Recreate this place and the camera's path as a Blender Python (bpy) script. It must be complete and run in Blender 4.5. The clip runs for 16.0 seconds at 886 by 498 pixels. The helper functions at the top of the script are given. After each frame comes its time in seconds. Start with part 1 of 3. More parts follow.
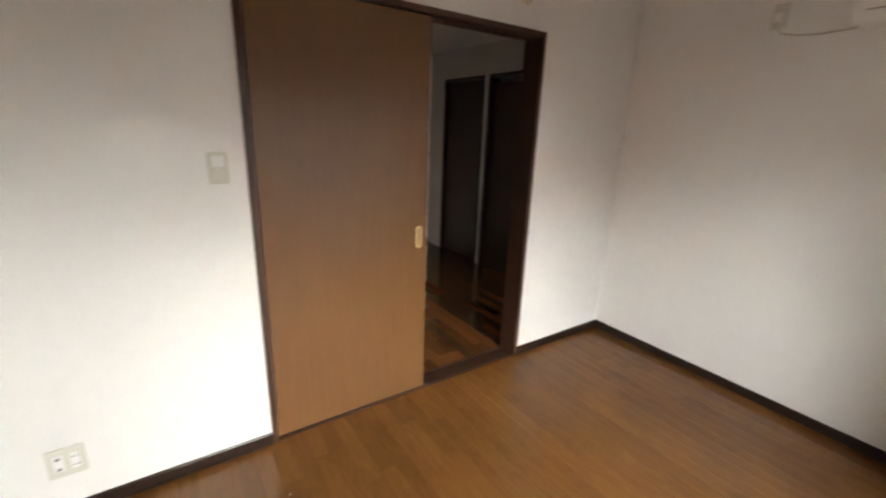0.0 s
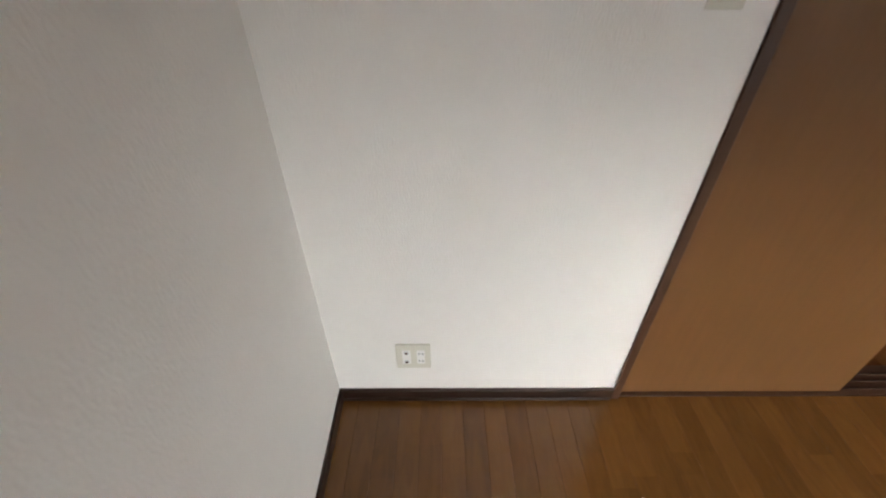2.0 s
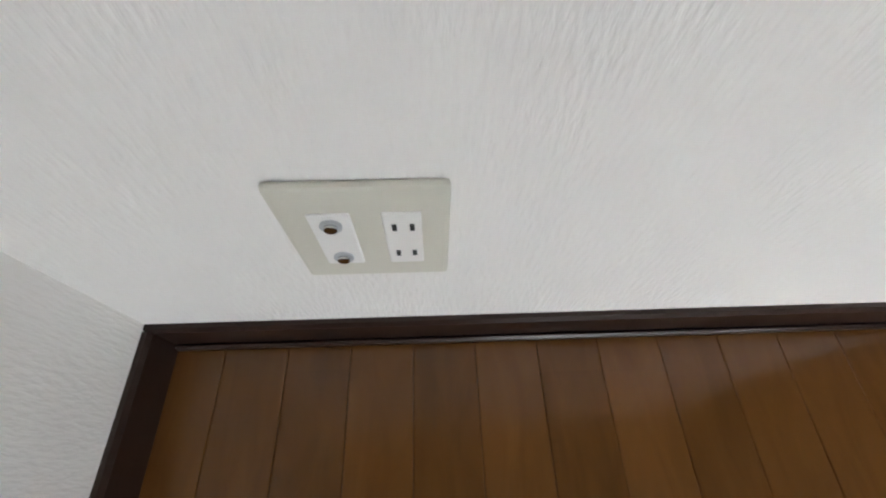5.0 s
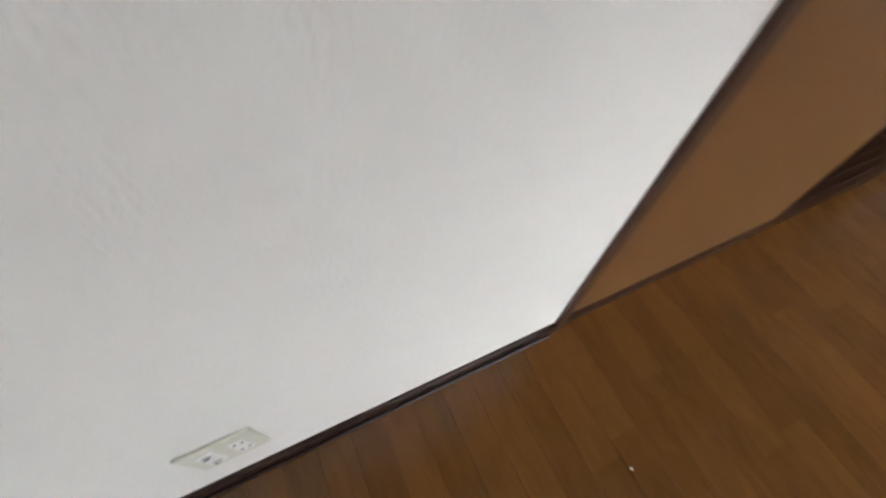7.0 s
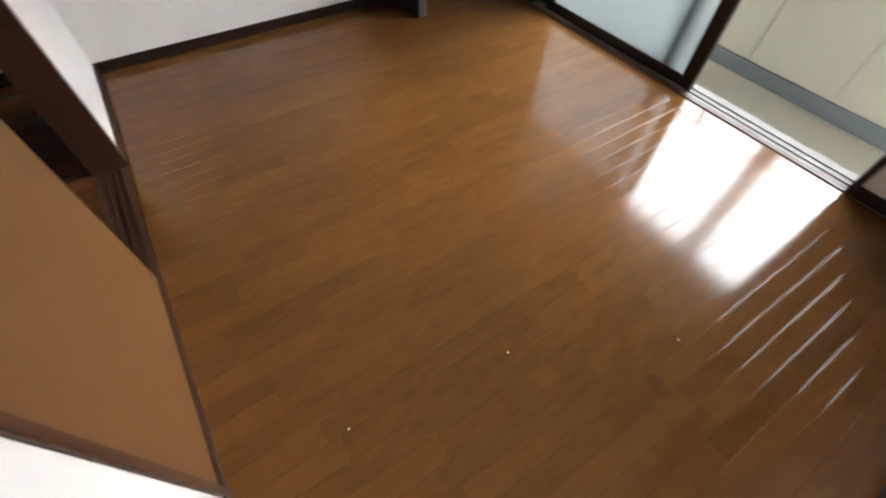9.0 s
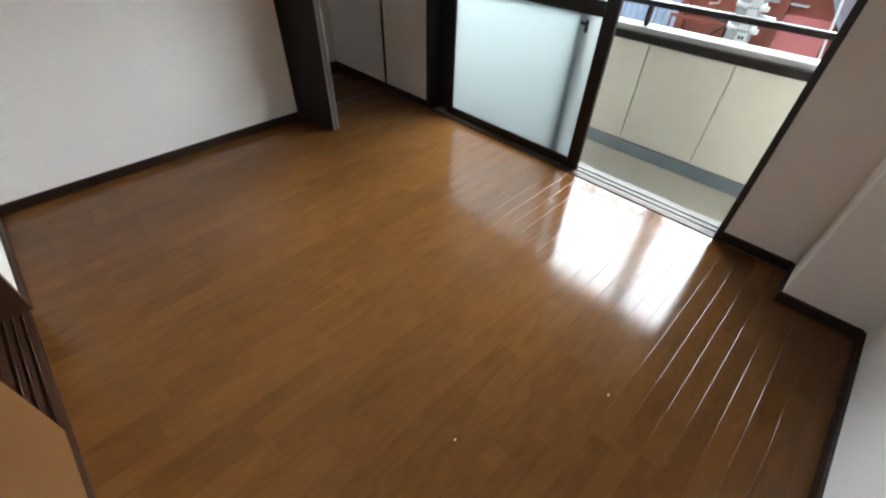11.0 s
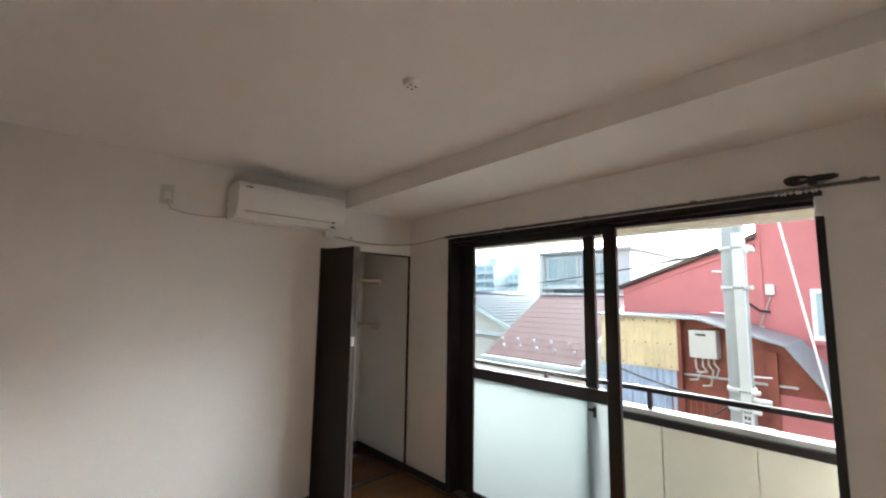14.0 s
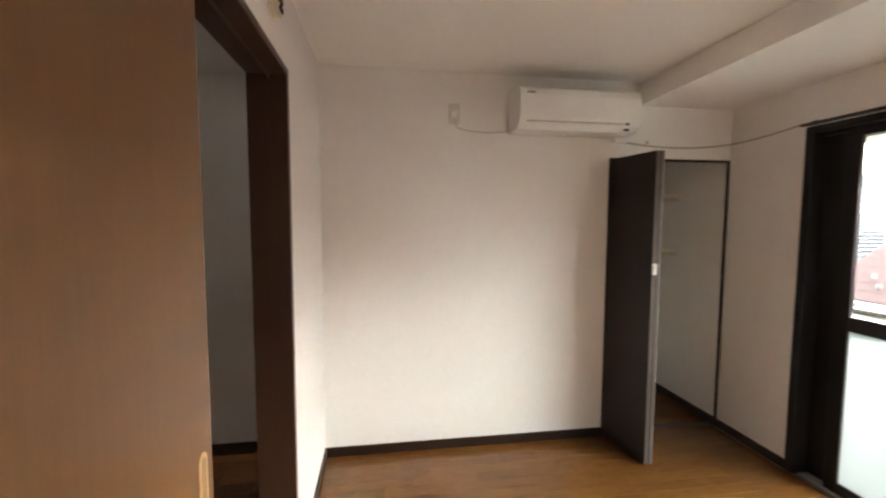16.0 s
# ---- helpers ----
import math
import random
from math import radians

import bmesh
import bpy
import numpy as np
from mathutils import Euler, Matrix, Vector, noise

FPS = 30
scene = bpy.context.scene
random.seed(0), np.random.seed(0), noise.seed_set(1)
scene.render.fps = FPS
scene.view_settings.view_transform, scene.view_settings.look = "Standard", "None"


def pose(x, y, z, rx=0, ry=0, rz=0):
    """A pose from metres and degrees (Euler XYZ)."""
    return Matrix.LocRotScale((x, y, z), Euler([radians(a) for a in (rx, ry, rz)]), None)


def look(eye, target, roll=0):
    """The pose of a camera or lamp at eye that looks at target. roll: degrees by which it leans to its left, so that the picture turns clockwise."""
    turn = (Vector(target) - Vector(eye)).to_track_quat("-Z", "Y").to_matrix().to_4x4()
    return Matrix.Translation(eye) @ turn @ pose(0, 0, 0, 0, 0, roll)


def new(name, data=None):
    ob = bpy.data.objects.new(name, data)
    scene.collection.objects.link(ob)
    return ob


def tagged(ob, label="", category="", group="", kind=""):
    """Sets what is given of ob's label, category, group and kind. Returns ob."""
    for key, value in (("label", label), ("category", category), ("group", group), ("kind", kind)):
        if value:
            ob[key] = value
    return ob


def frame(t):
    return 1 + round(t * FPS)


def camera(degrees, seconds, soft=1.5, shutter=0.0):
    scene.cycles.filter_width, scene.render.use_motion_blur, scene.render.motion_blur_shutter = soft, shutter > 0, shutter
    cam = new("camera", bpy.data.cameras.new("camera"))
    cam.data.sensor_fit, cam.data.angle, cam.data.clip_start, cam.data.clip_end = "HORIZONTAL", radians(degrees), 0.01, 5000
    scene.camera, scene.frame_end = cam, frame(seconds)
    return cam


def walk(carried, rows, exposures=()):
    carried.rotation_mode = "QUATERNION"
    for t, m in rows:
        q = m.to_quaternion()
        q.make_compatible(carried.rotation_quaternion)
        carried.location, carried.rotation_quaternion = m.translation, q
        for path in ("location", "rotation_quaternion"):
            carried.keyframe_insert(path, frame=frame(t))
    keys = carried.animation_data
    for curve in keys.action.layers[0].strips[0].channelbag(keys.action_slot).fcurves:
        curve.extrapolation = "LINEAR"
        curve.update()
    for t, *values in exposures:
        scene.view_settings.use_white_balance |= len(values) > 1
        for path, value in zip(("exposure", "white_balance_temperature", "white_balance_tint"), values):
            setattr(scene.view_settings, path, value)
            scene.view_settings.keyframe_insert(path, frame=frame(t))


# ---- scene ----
cam = camera(93.9, 16.0, soft=2.1, shutter=0.3)
PATH = [
    (0, look((1.797, 0.701, 1.482), (0.214, 1.786, 0.919), 2.1)),
    (0.5, look((1.645, 0.544, 1.459), (-0.126, 1.186, 0.788), 1.7)),
    (1, look((1.478, 0.457, 1.449), (-0.33, 0.714, 0.633), 0.8)),
    (1.5, look((1.193, 0.43, 1.421), (-0.538, 0.476, 0.421), 0.4)),
    (2, look((0.868, 0.371, 1.363), (-0.712, 0.373, 0.137), -0.1)),
    (2.5, pose(0.568, 0.363, 1.261, 45.44, 0.24, 91.16)),
    (3, pose(0.316, 0.367, 1.054, 38.99, 0.17, 90.81)),
    (3.5, pose(0.195, 0.345, 0.781, 33.59, -0.03, 89.72)),
    (4, pose(0.158, 0.336, 0.584, 30.44, 0.32, 90.13)),
    (4.2, pose(0.156, 0.325, 0.534, 29.38, 0.10, 90.19)),
    (5.2, pose(0.155, 0.318, 0.500, 28.4, -0.6, 87.5)),
    (6.3, pose(0.172, 0.332, 0.564, 28.36, -1.49, 83.18)),
    (6.5, pose(0.181, 0.373, 0.653, 29.20, -1.97, 80.18)),
    (7, pose(0.219, 0.533, 1.008, 32.21, -2.27, 64.61)),
    (7.5, pose(0.315, 0.625, 1.150, 36.0, -2.8, 37.5)),
    (8, pose(0.348, 0.696, 1.206, 37.08, -1.03, 9.32)),
    (8.5, pose(0.359, 0.660, 1.259, 37.19, -1.44, -15.47)),
    (9, pose(0.386, 0.584, 1.315, 36.59, -1.34, -33.43)),
    (9.2, look((0.402, 0.552, 1.318), (1.18, 1.465, -0.285), 2.4)),
    (11.3, look((0.412, 0.531, 1.424), (1.575, 1.63, 0.18), 1.5)),
    (11.5, look((0.401, 0.533, 1.429), (1.605, 1.661, 0.298), 1.5)),
    (12, look((0.385, 0.527, 1.45), (1.709, 1.764, 0.603), 1.4)),
    (12.5, look((0.373, 0.52, 1.458), (1.777, 1.839, 0.922), 1.2)),
    (13, look((0.363, 0.504, 1.47), (1.796, 1.879, 1.23), 1.0)),
    (13.5, look((0.352, 0.493, 1.477), (1.766, 1.908, 1.5), 0.8)),
    (14, look((0.338, 0.485, 1.492), (1.692, 1.939, 1.72), 0.8)),
    (14.5, look((0.346, 0.494, 1.485), (1.54, 2.077, 1.749), 0.9)),
    (15, look((0.341, 0.55, 1.478), (1.272, 2.314, 1.626), 0.7)),
    (15.5, look((0.358, 0.703, 1.453), (0.97, 2.607, 1.457), 0.5)),
    (16, look((0.346, 0.922, 1.458), (0.641, 2.895, 1.31), 0.2)),
]
walk(cam, PATH, exposures=[
    (0, 2.9, 6300, 6), (1, 2.65, 6250, 7), (1.5, 2.45, 6250, 7), (2, 2.25, 6200, 8), (3, 2.05, 6100, 8), (4, 2.0, 5900, 8),
    (6.5, 2.15, 5850, 8), (7, 2.15, 5900, 8), (7.5, 2.25, 6000, 9), (8, 2.5, 6150, 9), (8.5, 2.6, 6100, 8), (9, 2.7, 6050, 8),
    (11.5, 2.65, 5750, 4), (12.5, 2.65, 5800, 4), (13, 2.7, 5950, 5), (14.5, 2.85, 6050, 5), (15.5, 3.15, 6500, 8), (16, 3.5, 6500, 6)])

# ---- light: bright overcast day, brightest towards the window side ----
world = bpy.data.worlds.new("world")
scene.world = world
world.use_nodes = True
wn = world.node_tree.nodes
sky = wn.new("ShaderNodeTexSky")
sky.sky_type, sky.sun_disc = "NISHITA", False
sky.sun_elevation, sky.sun_rotation = radians(16), radians(95)
sky.air_density, sky.dust_density, sky.ozone_density = 1.0, 6.0, 1.0
grey = wn.new("ShaderNodeHueSaturation")
grey.inputs["Saturation"].default_value = 0.35
world.node_tree.links.new(sky.outputs[0], grey.inputs["Color"])
world.node_tree.links.new(grey.outputs[0], wn["Background"].inputs[0])
wn["Background"].inputs[1].default_value = 0.16
sun_data = bpy.data.lights.new("sun", "SUN")
sun_data.energy, sun_data.angle, sun_data.color = 4.4, radians(95), (1.0, 0.99, 0.97)
sun = new("sun", sun_data)
sun.matrix_world = look((12, 0.6, 3.9), (0, 1.7, 0.4))


# ---- materials ----
def mat(name, col, rough=0.5, metal=0.0, var=0.12, scale=6.0, stretch=(1, 1, 1), bump=0.0, bscale=60.0,
        bstretch=(1, 1, 1), coat=0.0, rvar=0.08, rand=0.0, trans=0.0, ior=1.45, island=False, warp=0.0, spec=0.5):
    m = bpy.data.materials.new(name)
    m.use_nodes = True
    n, l = m.node_tree.nodes, m.node_tree.links
    b = n["Principled BSDF"]
    tc = n.new("ShaderNodeTexCoord")
    mp = n.new("ShaderNodeMapping")
    mp.inputs["Scale"].default_value = stretch
    src = n.new("ShaderNodeNewGeometry")
    l.new(src.outputs["Position"], mp.inputs["Vector"])
    nz = n.new("ShaderNodeTexNoise")
    nz.inputs["Scale"].default_value, nz.inputs["Detail"].default_value = scale, 6
    nz.inputs["Distortion"].default_value = warp
    l.new(mp.outputs[0], nz.inputs["Vector"])
    big = n.new("ShaderNodeTexNoise")
    big.inputs["Scale"].default_value, big.inputs["Detail"].default_value = 1.3, 3
    l.new(src.outputs["Position"], big.inputs["Vector"])
    add = n.new("ShaderNodeMath")
    add.operation = "ADD"
    half = n.new("ShaderNodeMath")
    half.operation, half.inputs[1].default_value = "MULTIPLY", 0.5
    l.new(nz.outputs[0], add.inputs[0])
    l.new(big.outputs[0], add.inputs[1])
    l.new(add.outputs[0], half.inputs[0])
    value = half
    if rand:
        info = n.new("ShaderNodeNewGeometry" if island else "ShaderNodeObjectInfo")
        k = n.new("ShaderNodeMath")
        k.operation, k.inputs[1].default_value = "MULTIPLY", rand
        l.new(info.outputs["Random Per Island" if island else "Random"], k.inputs[0])
        s = n.new("ShaderNodeMath")
        s.operation = "ADD"
        l.new(half.outputs[0], s.inputs[0])
        l.new(k.outputs[0], s.inputs[1])
        s2 = n.new("ShaderNodeMath")
        s2.operation, s2.inputs[1].default_value = "SUBTRACT", rand / 2
        l.new(s.outputs[0], s2.inputs[0])
        value = s2
    ramp = n.new("ShaderNodeValToRGB")
    ramp.color_ramp.elements[0].position, ramp.color_ramp.elements[1].position = 0.25, 0.75
    ramp.color_ramp.elements[0].color = (*[c * (1 - var) for c in col], 1)
    ramp.color_ramp.elements[1].color = (*[min(c * (1 + var), 0.95) for c in col], 1)
    l.new(value.outputs[0], ramp.inputs[0])
    l.new(ramp.outputs[0], b.inputs["Base Color"])
    mr = n.new("ShaderNodeMapRange")
    mr.inputs["To Min"].default_value, mr.inputs["To Max"].default_value = max(rough - rvar, 0.02), min(rough + rvar, 1)
    l.new(half.outputs[0], mr.inputs["Value"])
    l.new(mr.outputs[0], b.inputs["Roughness"])
    b.inputs["Metallic"].default_value = metal
    b.inputs["Specular IOR Level"].default_value = spec
    b.inputs["Coat Weight"].default_value = coat
    b.inputs["Coat Roughness"].default_value = 0.08
    b.inputs["Transmission Weight"].default_value = trans
    b.inputs["IOR"].default_value = ior
    if bump:
        mp2 = n.new("ShaderNodeMapping")
        mp2.inputs["Scale"].default_value = bstretch
        l.new(src.outputs["Position"], mp2.inputs["Vector"])
        nb = n.new("ShaderNodeTexNoise")
        nb.inputs["Scale"].default_value, nb.inputs["Detail"].default_value = bscale, 4
        l.new(mp2.outputs[0], nb.inputs["Vector"])
        bp = n.new("ShaderNodeBump")
        bp.inputs["Strength"].default_value, bp.inputs["Distance"].default_value = bump, 0.002
        l.new(nb.outputs[0], bp.inputs["Height"])
        l.new(bp.outputs[0], b.inputs["Normal"])
    return m


WALLPAPER = mat("wallpaper", (0.84, 0.82, 0.785), 0.8, var=0.025, scale=14, bump=0.7, bscale=230, bstretch=(1, 1, 0.28))
CEILPAPER = mat("ceiling_paper", (0.84, 0.815, 0.77), 0.85, var=0.025, scale=10, bump=0.35, bscale=170)
PLANK = mat("floor_wood", (0.135, 0.058, 0.0155), 0.13, var=0.32, scale=7, stretch=(1.0, 4.2, 1), bump=0.03, bscale=24,
            bstretch=(0.6, 5, 1), coat=0.12, rvar=0.04, rand=0.19, warp=1.1, spec=0.42)
HALLWOOD = mat("hall_floor_wood", (0.11, 0.045, 0.015), 0.22, var=0.35, scale=9, stretch=(0.5, 9, 1), coat=0.3, rand=0.5, island=True)
UNDER = mat("floor_joint", (0.085, 0.036, 0.012), 0.4, var=0.2)
DOORWOOD = mat("sliding_door_wood", (0.150, 0.070, 0.024), 0.38, var=0.14, scale=10, stretch=(6, 6, 0.35), bump=0.08, bscale=60,
               bstretch=(5, 5, 0.2), rvar=0.06)
FRAMEWOOD = mat("door_frame_wood", (0.062, 0.028, 0.016), 0.4, var=0.2, scale=12, stretch=(6, 6, 0.4), bump=0.06)
DARKWOOD = mat("dark_trim_wood", (0.026, 0.014, 0.010), 0.3, var=0.25, scale=14, stretch=(2, 2, 2), bump=0.05, spec=0.35)
CLOSETDOOR = mat("closet_door_wood", (0.024, 0.015, 0.013), 0.42, var=0.2, scale=10, stretch=(7, 7, 0.4), bump=0.08, spec=0.3)
EDGEWOOD = mat("closet_door_edge", (0.13, 0.11, 0.10), 0.35, var=0.15)
HALLDOOR = mat("hall_door_wood", (0.07, 0.042, 0.03), 0.4, var=0.2, scale=10, stretch=(6, 6, 0.4))
ALU = mat("dark_bronze_aluminium", (0.021, 0.018, 0.019), 0.35, metal=0.3, var=0.2, scale=20)
SILVER = mat("aluminium_rail", (0.55, 0.53, 0.5), 0.35, metal=0.9, var=0.1)
STEEL = mat("galvanised_steel", (0.5, 0.52, 0.53), 0.45, metal=0.5, var=0.15)
PLATE = mat("ivory_plastic", (0.66, 0.64, 0.55), 0.35, var=0.04)
WHITEP = mat("white_plastic", (0.82, 0.81, 0.78), 0.3, var=0.03)
CREAM = mat("cream_plastic", (0.72, 0.66, 0.5), 0.4, var=0.04)
BLACK = mat("black_plastic", (0.015, 0.015, 0.016), 0.5, var=0.2)
HANDLE = mat("brass_beige_pull", (0.62, 0.45, 0.24), 0.35, metal=0.25, var=0.08)
PULLIN = mat("pull_recess", (0.35, 0.24, 0.13), 0.4, var=0.1)
CHROME = mat("chrome", (0.7, 0.7, 0.7), 0.15, metal=1.0, var=0.05)
CORD = mat("grey_cable", (0.42, 0.38, 0.31), 0.5, var=0.1)
WCORD = mat("white_cable", (0.55, 0.50, 0.42), 0.5, var=0.05)
SHELF = mat("shelf_board", (0.72, 0.65, 0.53), 0.5, var=0.06)
BALCWALL = mat("balcony_panel", (0.66, 0.64, 0.58), 0.7, var=0.05, bump=0.15, bscale=120)
BALCBAND = mat("balcony_waterproof_band", (0.20, 0.24, 0.28), 0.6, var=0.12)
BALCFLOOR = mat("balcony_floor", (0.44, 0.43, 0.39), 0.75, var=0.12, bump=0.2, bscale=80)
SOFFIT = mat("balcony_soffit", (0.74, 0.70, 0.60), 0.8, var=0.05, bump=0.1)
GLASS = mat("clear_glass", (0.97, 0.99, 0.98), 0.03, var=0.0, trans=1.0, ior=1.15, rvar=0.0)
FROST = mat("frosted_glass", (0.29, 0.325, 0.32), 0.85, var=0.02, trans=1.0, ior=1.4, rvar=0.02)
REDWALL = mat("red_painted_cladding", (0.55, 0.18, 0.175), 0.6, var=0.10, scale=3, bump=0.1)
REDROOF = mat("red_metal_roof", (0.19, 0.115, 0.105), 0.5, var=0.16, scale=4, stretch=(1, 3, 1))
BROWNWALL = mat("rusty_brown_wall", (0.25, 0.075, 0.05), 0.75, var=0.35, scale=6)
YELLOW = mat("yellow_corrugated_plastic", (0.70, 0.57, 0.34), 0.5, var=0.2, scale=4)
BLUESHEET = mat("blue_grey_corrugated_metal", (0.45, 0.53, 0.66), 0.5, metal=0.2, var=0.2, scale=5)
SHEETROOF = mat("galvanised_roof_sheet", (0.27, 0.31, 0.33), 0.45, metal=0.3, var=0.15)
TILE = mat("blue_grey_roof_tile", (0.10, 0.125, 0.15), 0.45, var=0.22, rand=0.3, island=True)
STUCCO = mat("cream_stucco", (0.66, 0.63, 0.55), 0.8, var=0.08)
GREYBLD = mat("pale_grey_cladding", (0.42, 0.50, 0.51), 0.6, var=0.07)
PALEGLASS = mat("pale_window_glass", (0.33, 0.44, 0.47), 0.1, var=0.3, scale=1.5)
DARKGLASS = mat("window_glass_far", (0.17, 0.22, 0.27), 0.12, var=0.35, scale=1.5)
CURTAIN = mat("far_curtain", (0.38, 0.45, 0.47), 0.7, var=0.2, scale=6, stretch=(4, 4, 0.4))
# distance haze is mixed into this pale blue-grey wall colour
APART = mat("hazy_apartment_wall", (0.60, 0.70, 0.73), 0.8, var=0.08, scale=0.3)
# balcony recess shade, put into a darker copy of the wall colour
APARTSHADE = mat("far_balcony_shade", (0.40, 0.52, 0.57), 0.8, var=0.15, scale=0.4)
POLE = mat("concrete_pole", (0.26, 0.285, 0.295), 0.7, var=0.10, scale=8)
POLECOVER = mat("white_pole_cover", (0.42, 0.455, 0.47), 0.5, var=0.07, scale=8)
GUTTER = mat("pale_gutter", (0.62, 0.68, 0.67), 0.5, var=0.06)
HEATER = mat("aged_white_enamel", (0.52, 0.51, 0.46), 0.45, var=0.08)
LEDGE = mat("weathered_metal_ledge", (0.40, 0.42, 0.42), 0.5, var=0.12)
RAILMETAL = mat("bronze_curtain_rail", (0.17, 0.16, 0.15), 0.25, metal=0.7, var=0.2)
SILLM = mat("dusty_window_track", (0.26, 0.25, 0.23), 0.7, var=0.2, scale=12)
ASPHALT = mat("asphalt", (0.055, 0.055, 0.057), 0.9, var=0.25, scale=30, bump=0.3, bscale=200)


# ---- mesh helpers ----
def box(bm, x0, x1, y0, y1, z0, z1, bevel=0.0, seg=1):
    vs = [bm.verts.new(p) for p in ((x0, y0, z0), (x1, y0, z0), (x1, y1, z0), (x0, y1, z0),
                                    (x0, y0, z1), (x1, y0, z1), (x1, y1, z1), (x0, y1, z1))]
    fs = [bm.faces.new([vs[i] for i in q]) for q in ((3, 2, 1, 0), (4, 5, 6, 7), (0, 1, 5, 4), (1, 2, 6, 5), (2, 3, 7, 6), (3, 0, 4, 7))]
    if bevel:
        es = list({e for f in fs for e in f.edges})
        bmesh.ops.bevel(bm, geom=es, offset=bevel, segments=seg, affect="EDGES", profile=0.6)
    return bm


def boxes(*rows, bevel=0.0, seg=1):
    bm = bmesh.new()
    for r in rows:
        box(bm, *r, bevel=bevel, seg=seg)
    return bm


def prism(points, axis, a, b, bevel=0.0):
    """Extrudes an outline of (u, v) along an axis from a to b."""
    bm = bmesh.new()
    place = {"x": lambda u, v, w: (w, u, v), "y": lambda u, v, w: (u, w, v), "z": lambda u, v, w: (u, v, w)}[axis]
    lo = [bm.verts.new(place(u, v, a)) for u, v in points]
    hi = [bm.verts.new(place(u, v, b)) for u, v in points]
    bm.faces.new(lo)
    bm.faces.new(hi)
    for i in range(len(points)):
        j = (i + 1) % len(points)
        bm.faces.new((lo[i], lo[j], hi[j], hi[i]))
    bmesh.ops.recalc_face_normals(bm, faces=bm.faces)
    if bevel:
        bmesh.ops.bevel(bm, geom=list(bm.edges), offset=bevel, segments=2, affect="EDGES", profile=0.6)
    return bm


def tube(points, r, n=10):
    """A round tube along points."""
    bm = bmesh.new()
    rings = []
    for i, p in enumerate(points):
        p = Vector(p)
        d = (Vector(points[min(i + 1, len(points) - 1)]) - Vector(points[max(i - 1, 0)])).normalized()
        up = Vector((0, 0, 1)) if abs(d.z) < 0.9 else Vector((1, 0, 0))
        u = d.cross(up).normalized()
        v = d.cross(u)
        rr = r[i] if isinstance(r, (list, tuple)) else r
        rings.append([bm.verts.new(p + (u * math.cos(a) + v * math.sin(a)) * rr) for a in [2 * math.pi * k / n for k in range(n)]])
    for a, b in zip(rings, rings[1:]):
        for k in range(n):
            f = bm.faces.new((a[k], a[(k + 1) % n], b[(k + 1) % n], b[k]))
            f.smooth = True
    bm.faces.new(rings[0])
    bm.faces.new(rings[-1])
    bmesh.ops.recalc_face_normals(bm, faces=bm.faces)
    return bm


def sag(a, b, drop, n=10):
    a, b = Vector(a), Vector(b)
    return [tuple(a.lerp(b, i / n) - Vector((0, 0, drop * 4 * (i / n) * (1 - i / n)))) for i in range(n + 1)]


def mesh_ob(name, bm, material, parent=None):
    me = bpy.data.meshes.new(name)
    bm.to_mesh(me)
    bm.free()
    me.materials.append(material)
    ob = new(name, me)
    ob.parent = parent
    return ob


def part(name, bm, material, parent, label=""):
    ob = mesh_ob(name, bm, material)
    if parent is not None:
        ob.parent = parent
        if parent.parent is None:
            ob.matrix_parent_inverse = parent.matrix_basis.inverted()
    return tagged(ob, label)


def thing(name, at, label, category, group="", kind=""):
    e = new(name)
    e.empty_display_size = 0.05
    e.matrix_basis = Matrix.Translation(at)
    return tagged(e, label, category, group, kind)


def single(name, bm, material, label, category, group="", kind=""):
    return tagged(mesh_ob(name, bm, material), label, category, group, kind)


def structure(name, bm, material, label, category):
    return single(name, bm, material, label, category, kind="structure")


# ---- the room: west wall x=0 with the sliding door, north wall y=3.43, east wall x=2.675 with the window ----
W, D, H = 2.675, 3.43, 2.33
T = 0.12
structure("wall_west", boxes((-T, 0, -0.15, 0.984, -0.1, H), (-T, 0, 2.571, D, -0.1, H), (-T, 0, 0.984, 2.571, 2.005, H)),
          WALLPAPER, "white textured wallpaper wall around the sliding door", "wall")
structure("wall_south", boxes((0, W + 0.15, -0.15, 0, -0.1, H)), WALLPAPER, "white textured wallpaper wall", "wall")
structure("wall_north", boxes((-T, 1.80, D, D + 0.1, -0.1, H), (1.80, W + 0.15, D, D + 0.1, 1.852, H)), WALLPAPER,
          "white textured wallpaper wall under the air conditioner", "wall")
structure("wall_east", boxes((W, W + 0.15, 0, 0.645, -0.1, H), (W, W + 0.15, 2.922, 4.3, -0.1, H), (W, W + 0.15, 0.645, 2.922, 1.962, H)),
          WALLPAPER, "white textured wallpaper wall around the window", "wall")
structure("column", boxes((2.412, W, 0, 0.312, 0, 2.235), bevel=0.003), WALLPAPER, "white papered corner column", "column")
beam = bmesh.new()
corners = [[beam.verts.new((x, y, z)) for x, z in ((2.0, zb), (W, zb), (W, H), (2.0, H))] for y, zb in ((0.0, 2.24), (D, 2.185))]
beam.faces.new(corners[0])
beam.faces.new(corners[1])
for i in range(4):
    beam.faces.new((corners[0][i], corners[0][(i + 1) % 4], corners[1][(i + 1) % 4], corners[1][i]))
bmesh.ops.recalc_face_normals(beam, faces=beam.faces)
structure("ceiling_beam", beam, CEILPAPER, "white papered beam above the window", "beam")
structure("ceiling", boxes((-0.1, W + 0.15, -0.15, D + 0.1, H, H + 0.1)), CEILPAPER, "white papered ceiling", "ceiling")
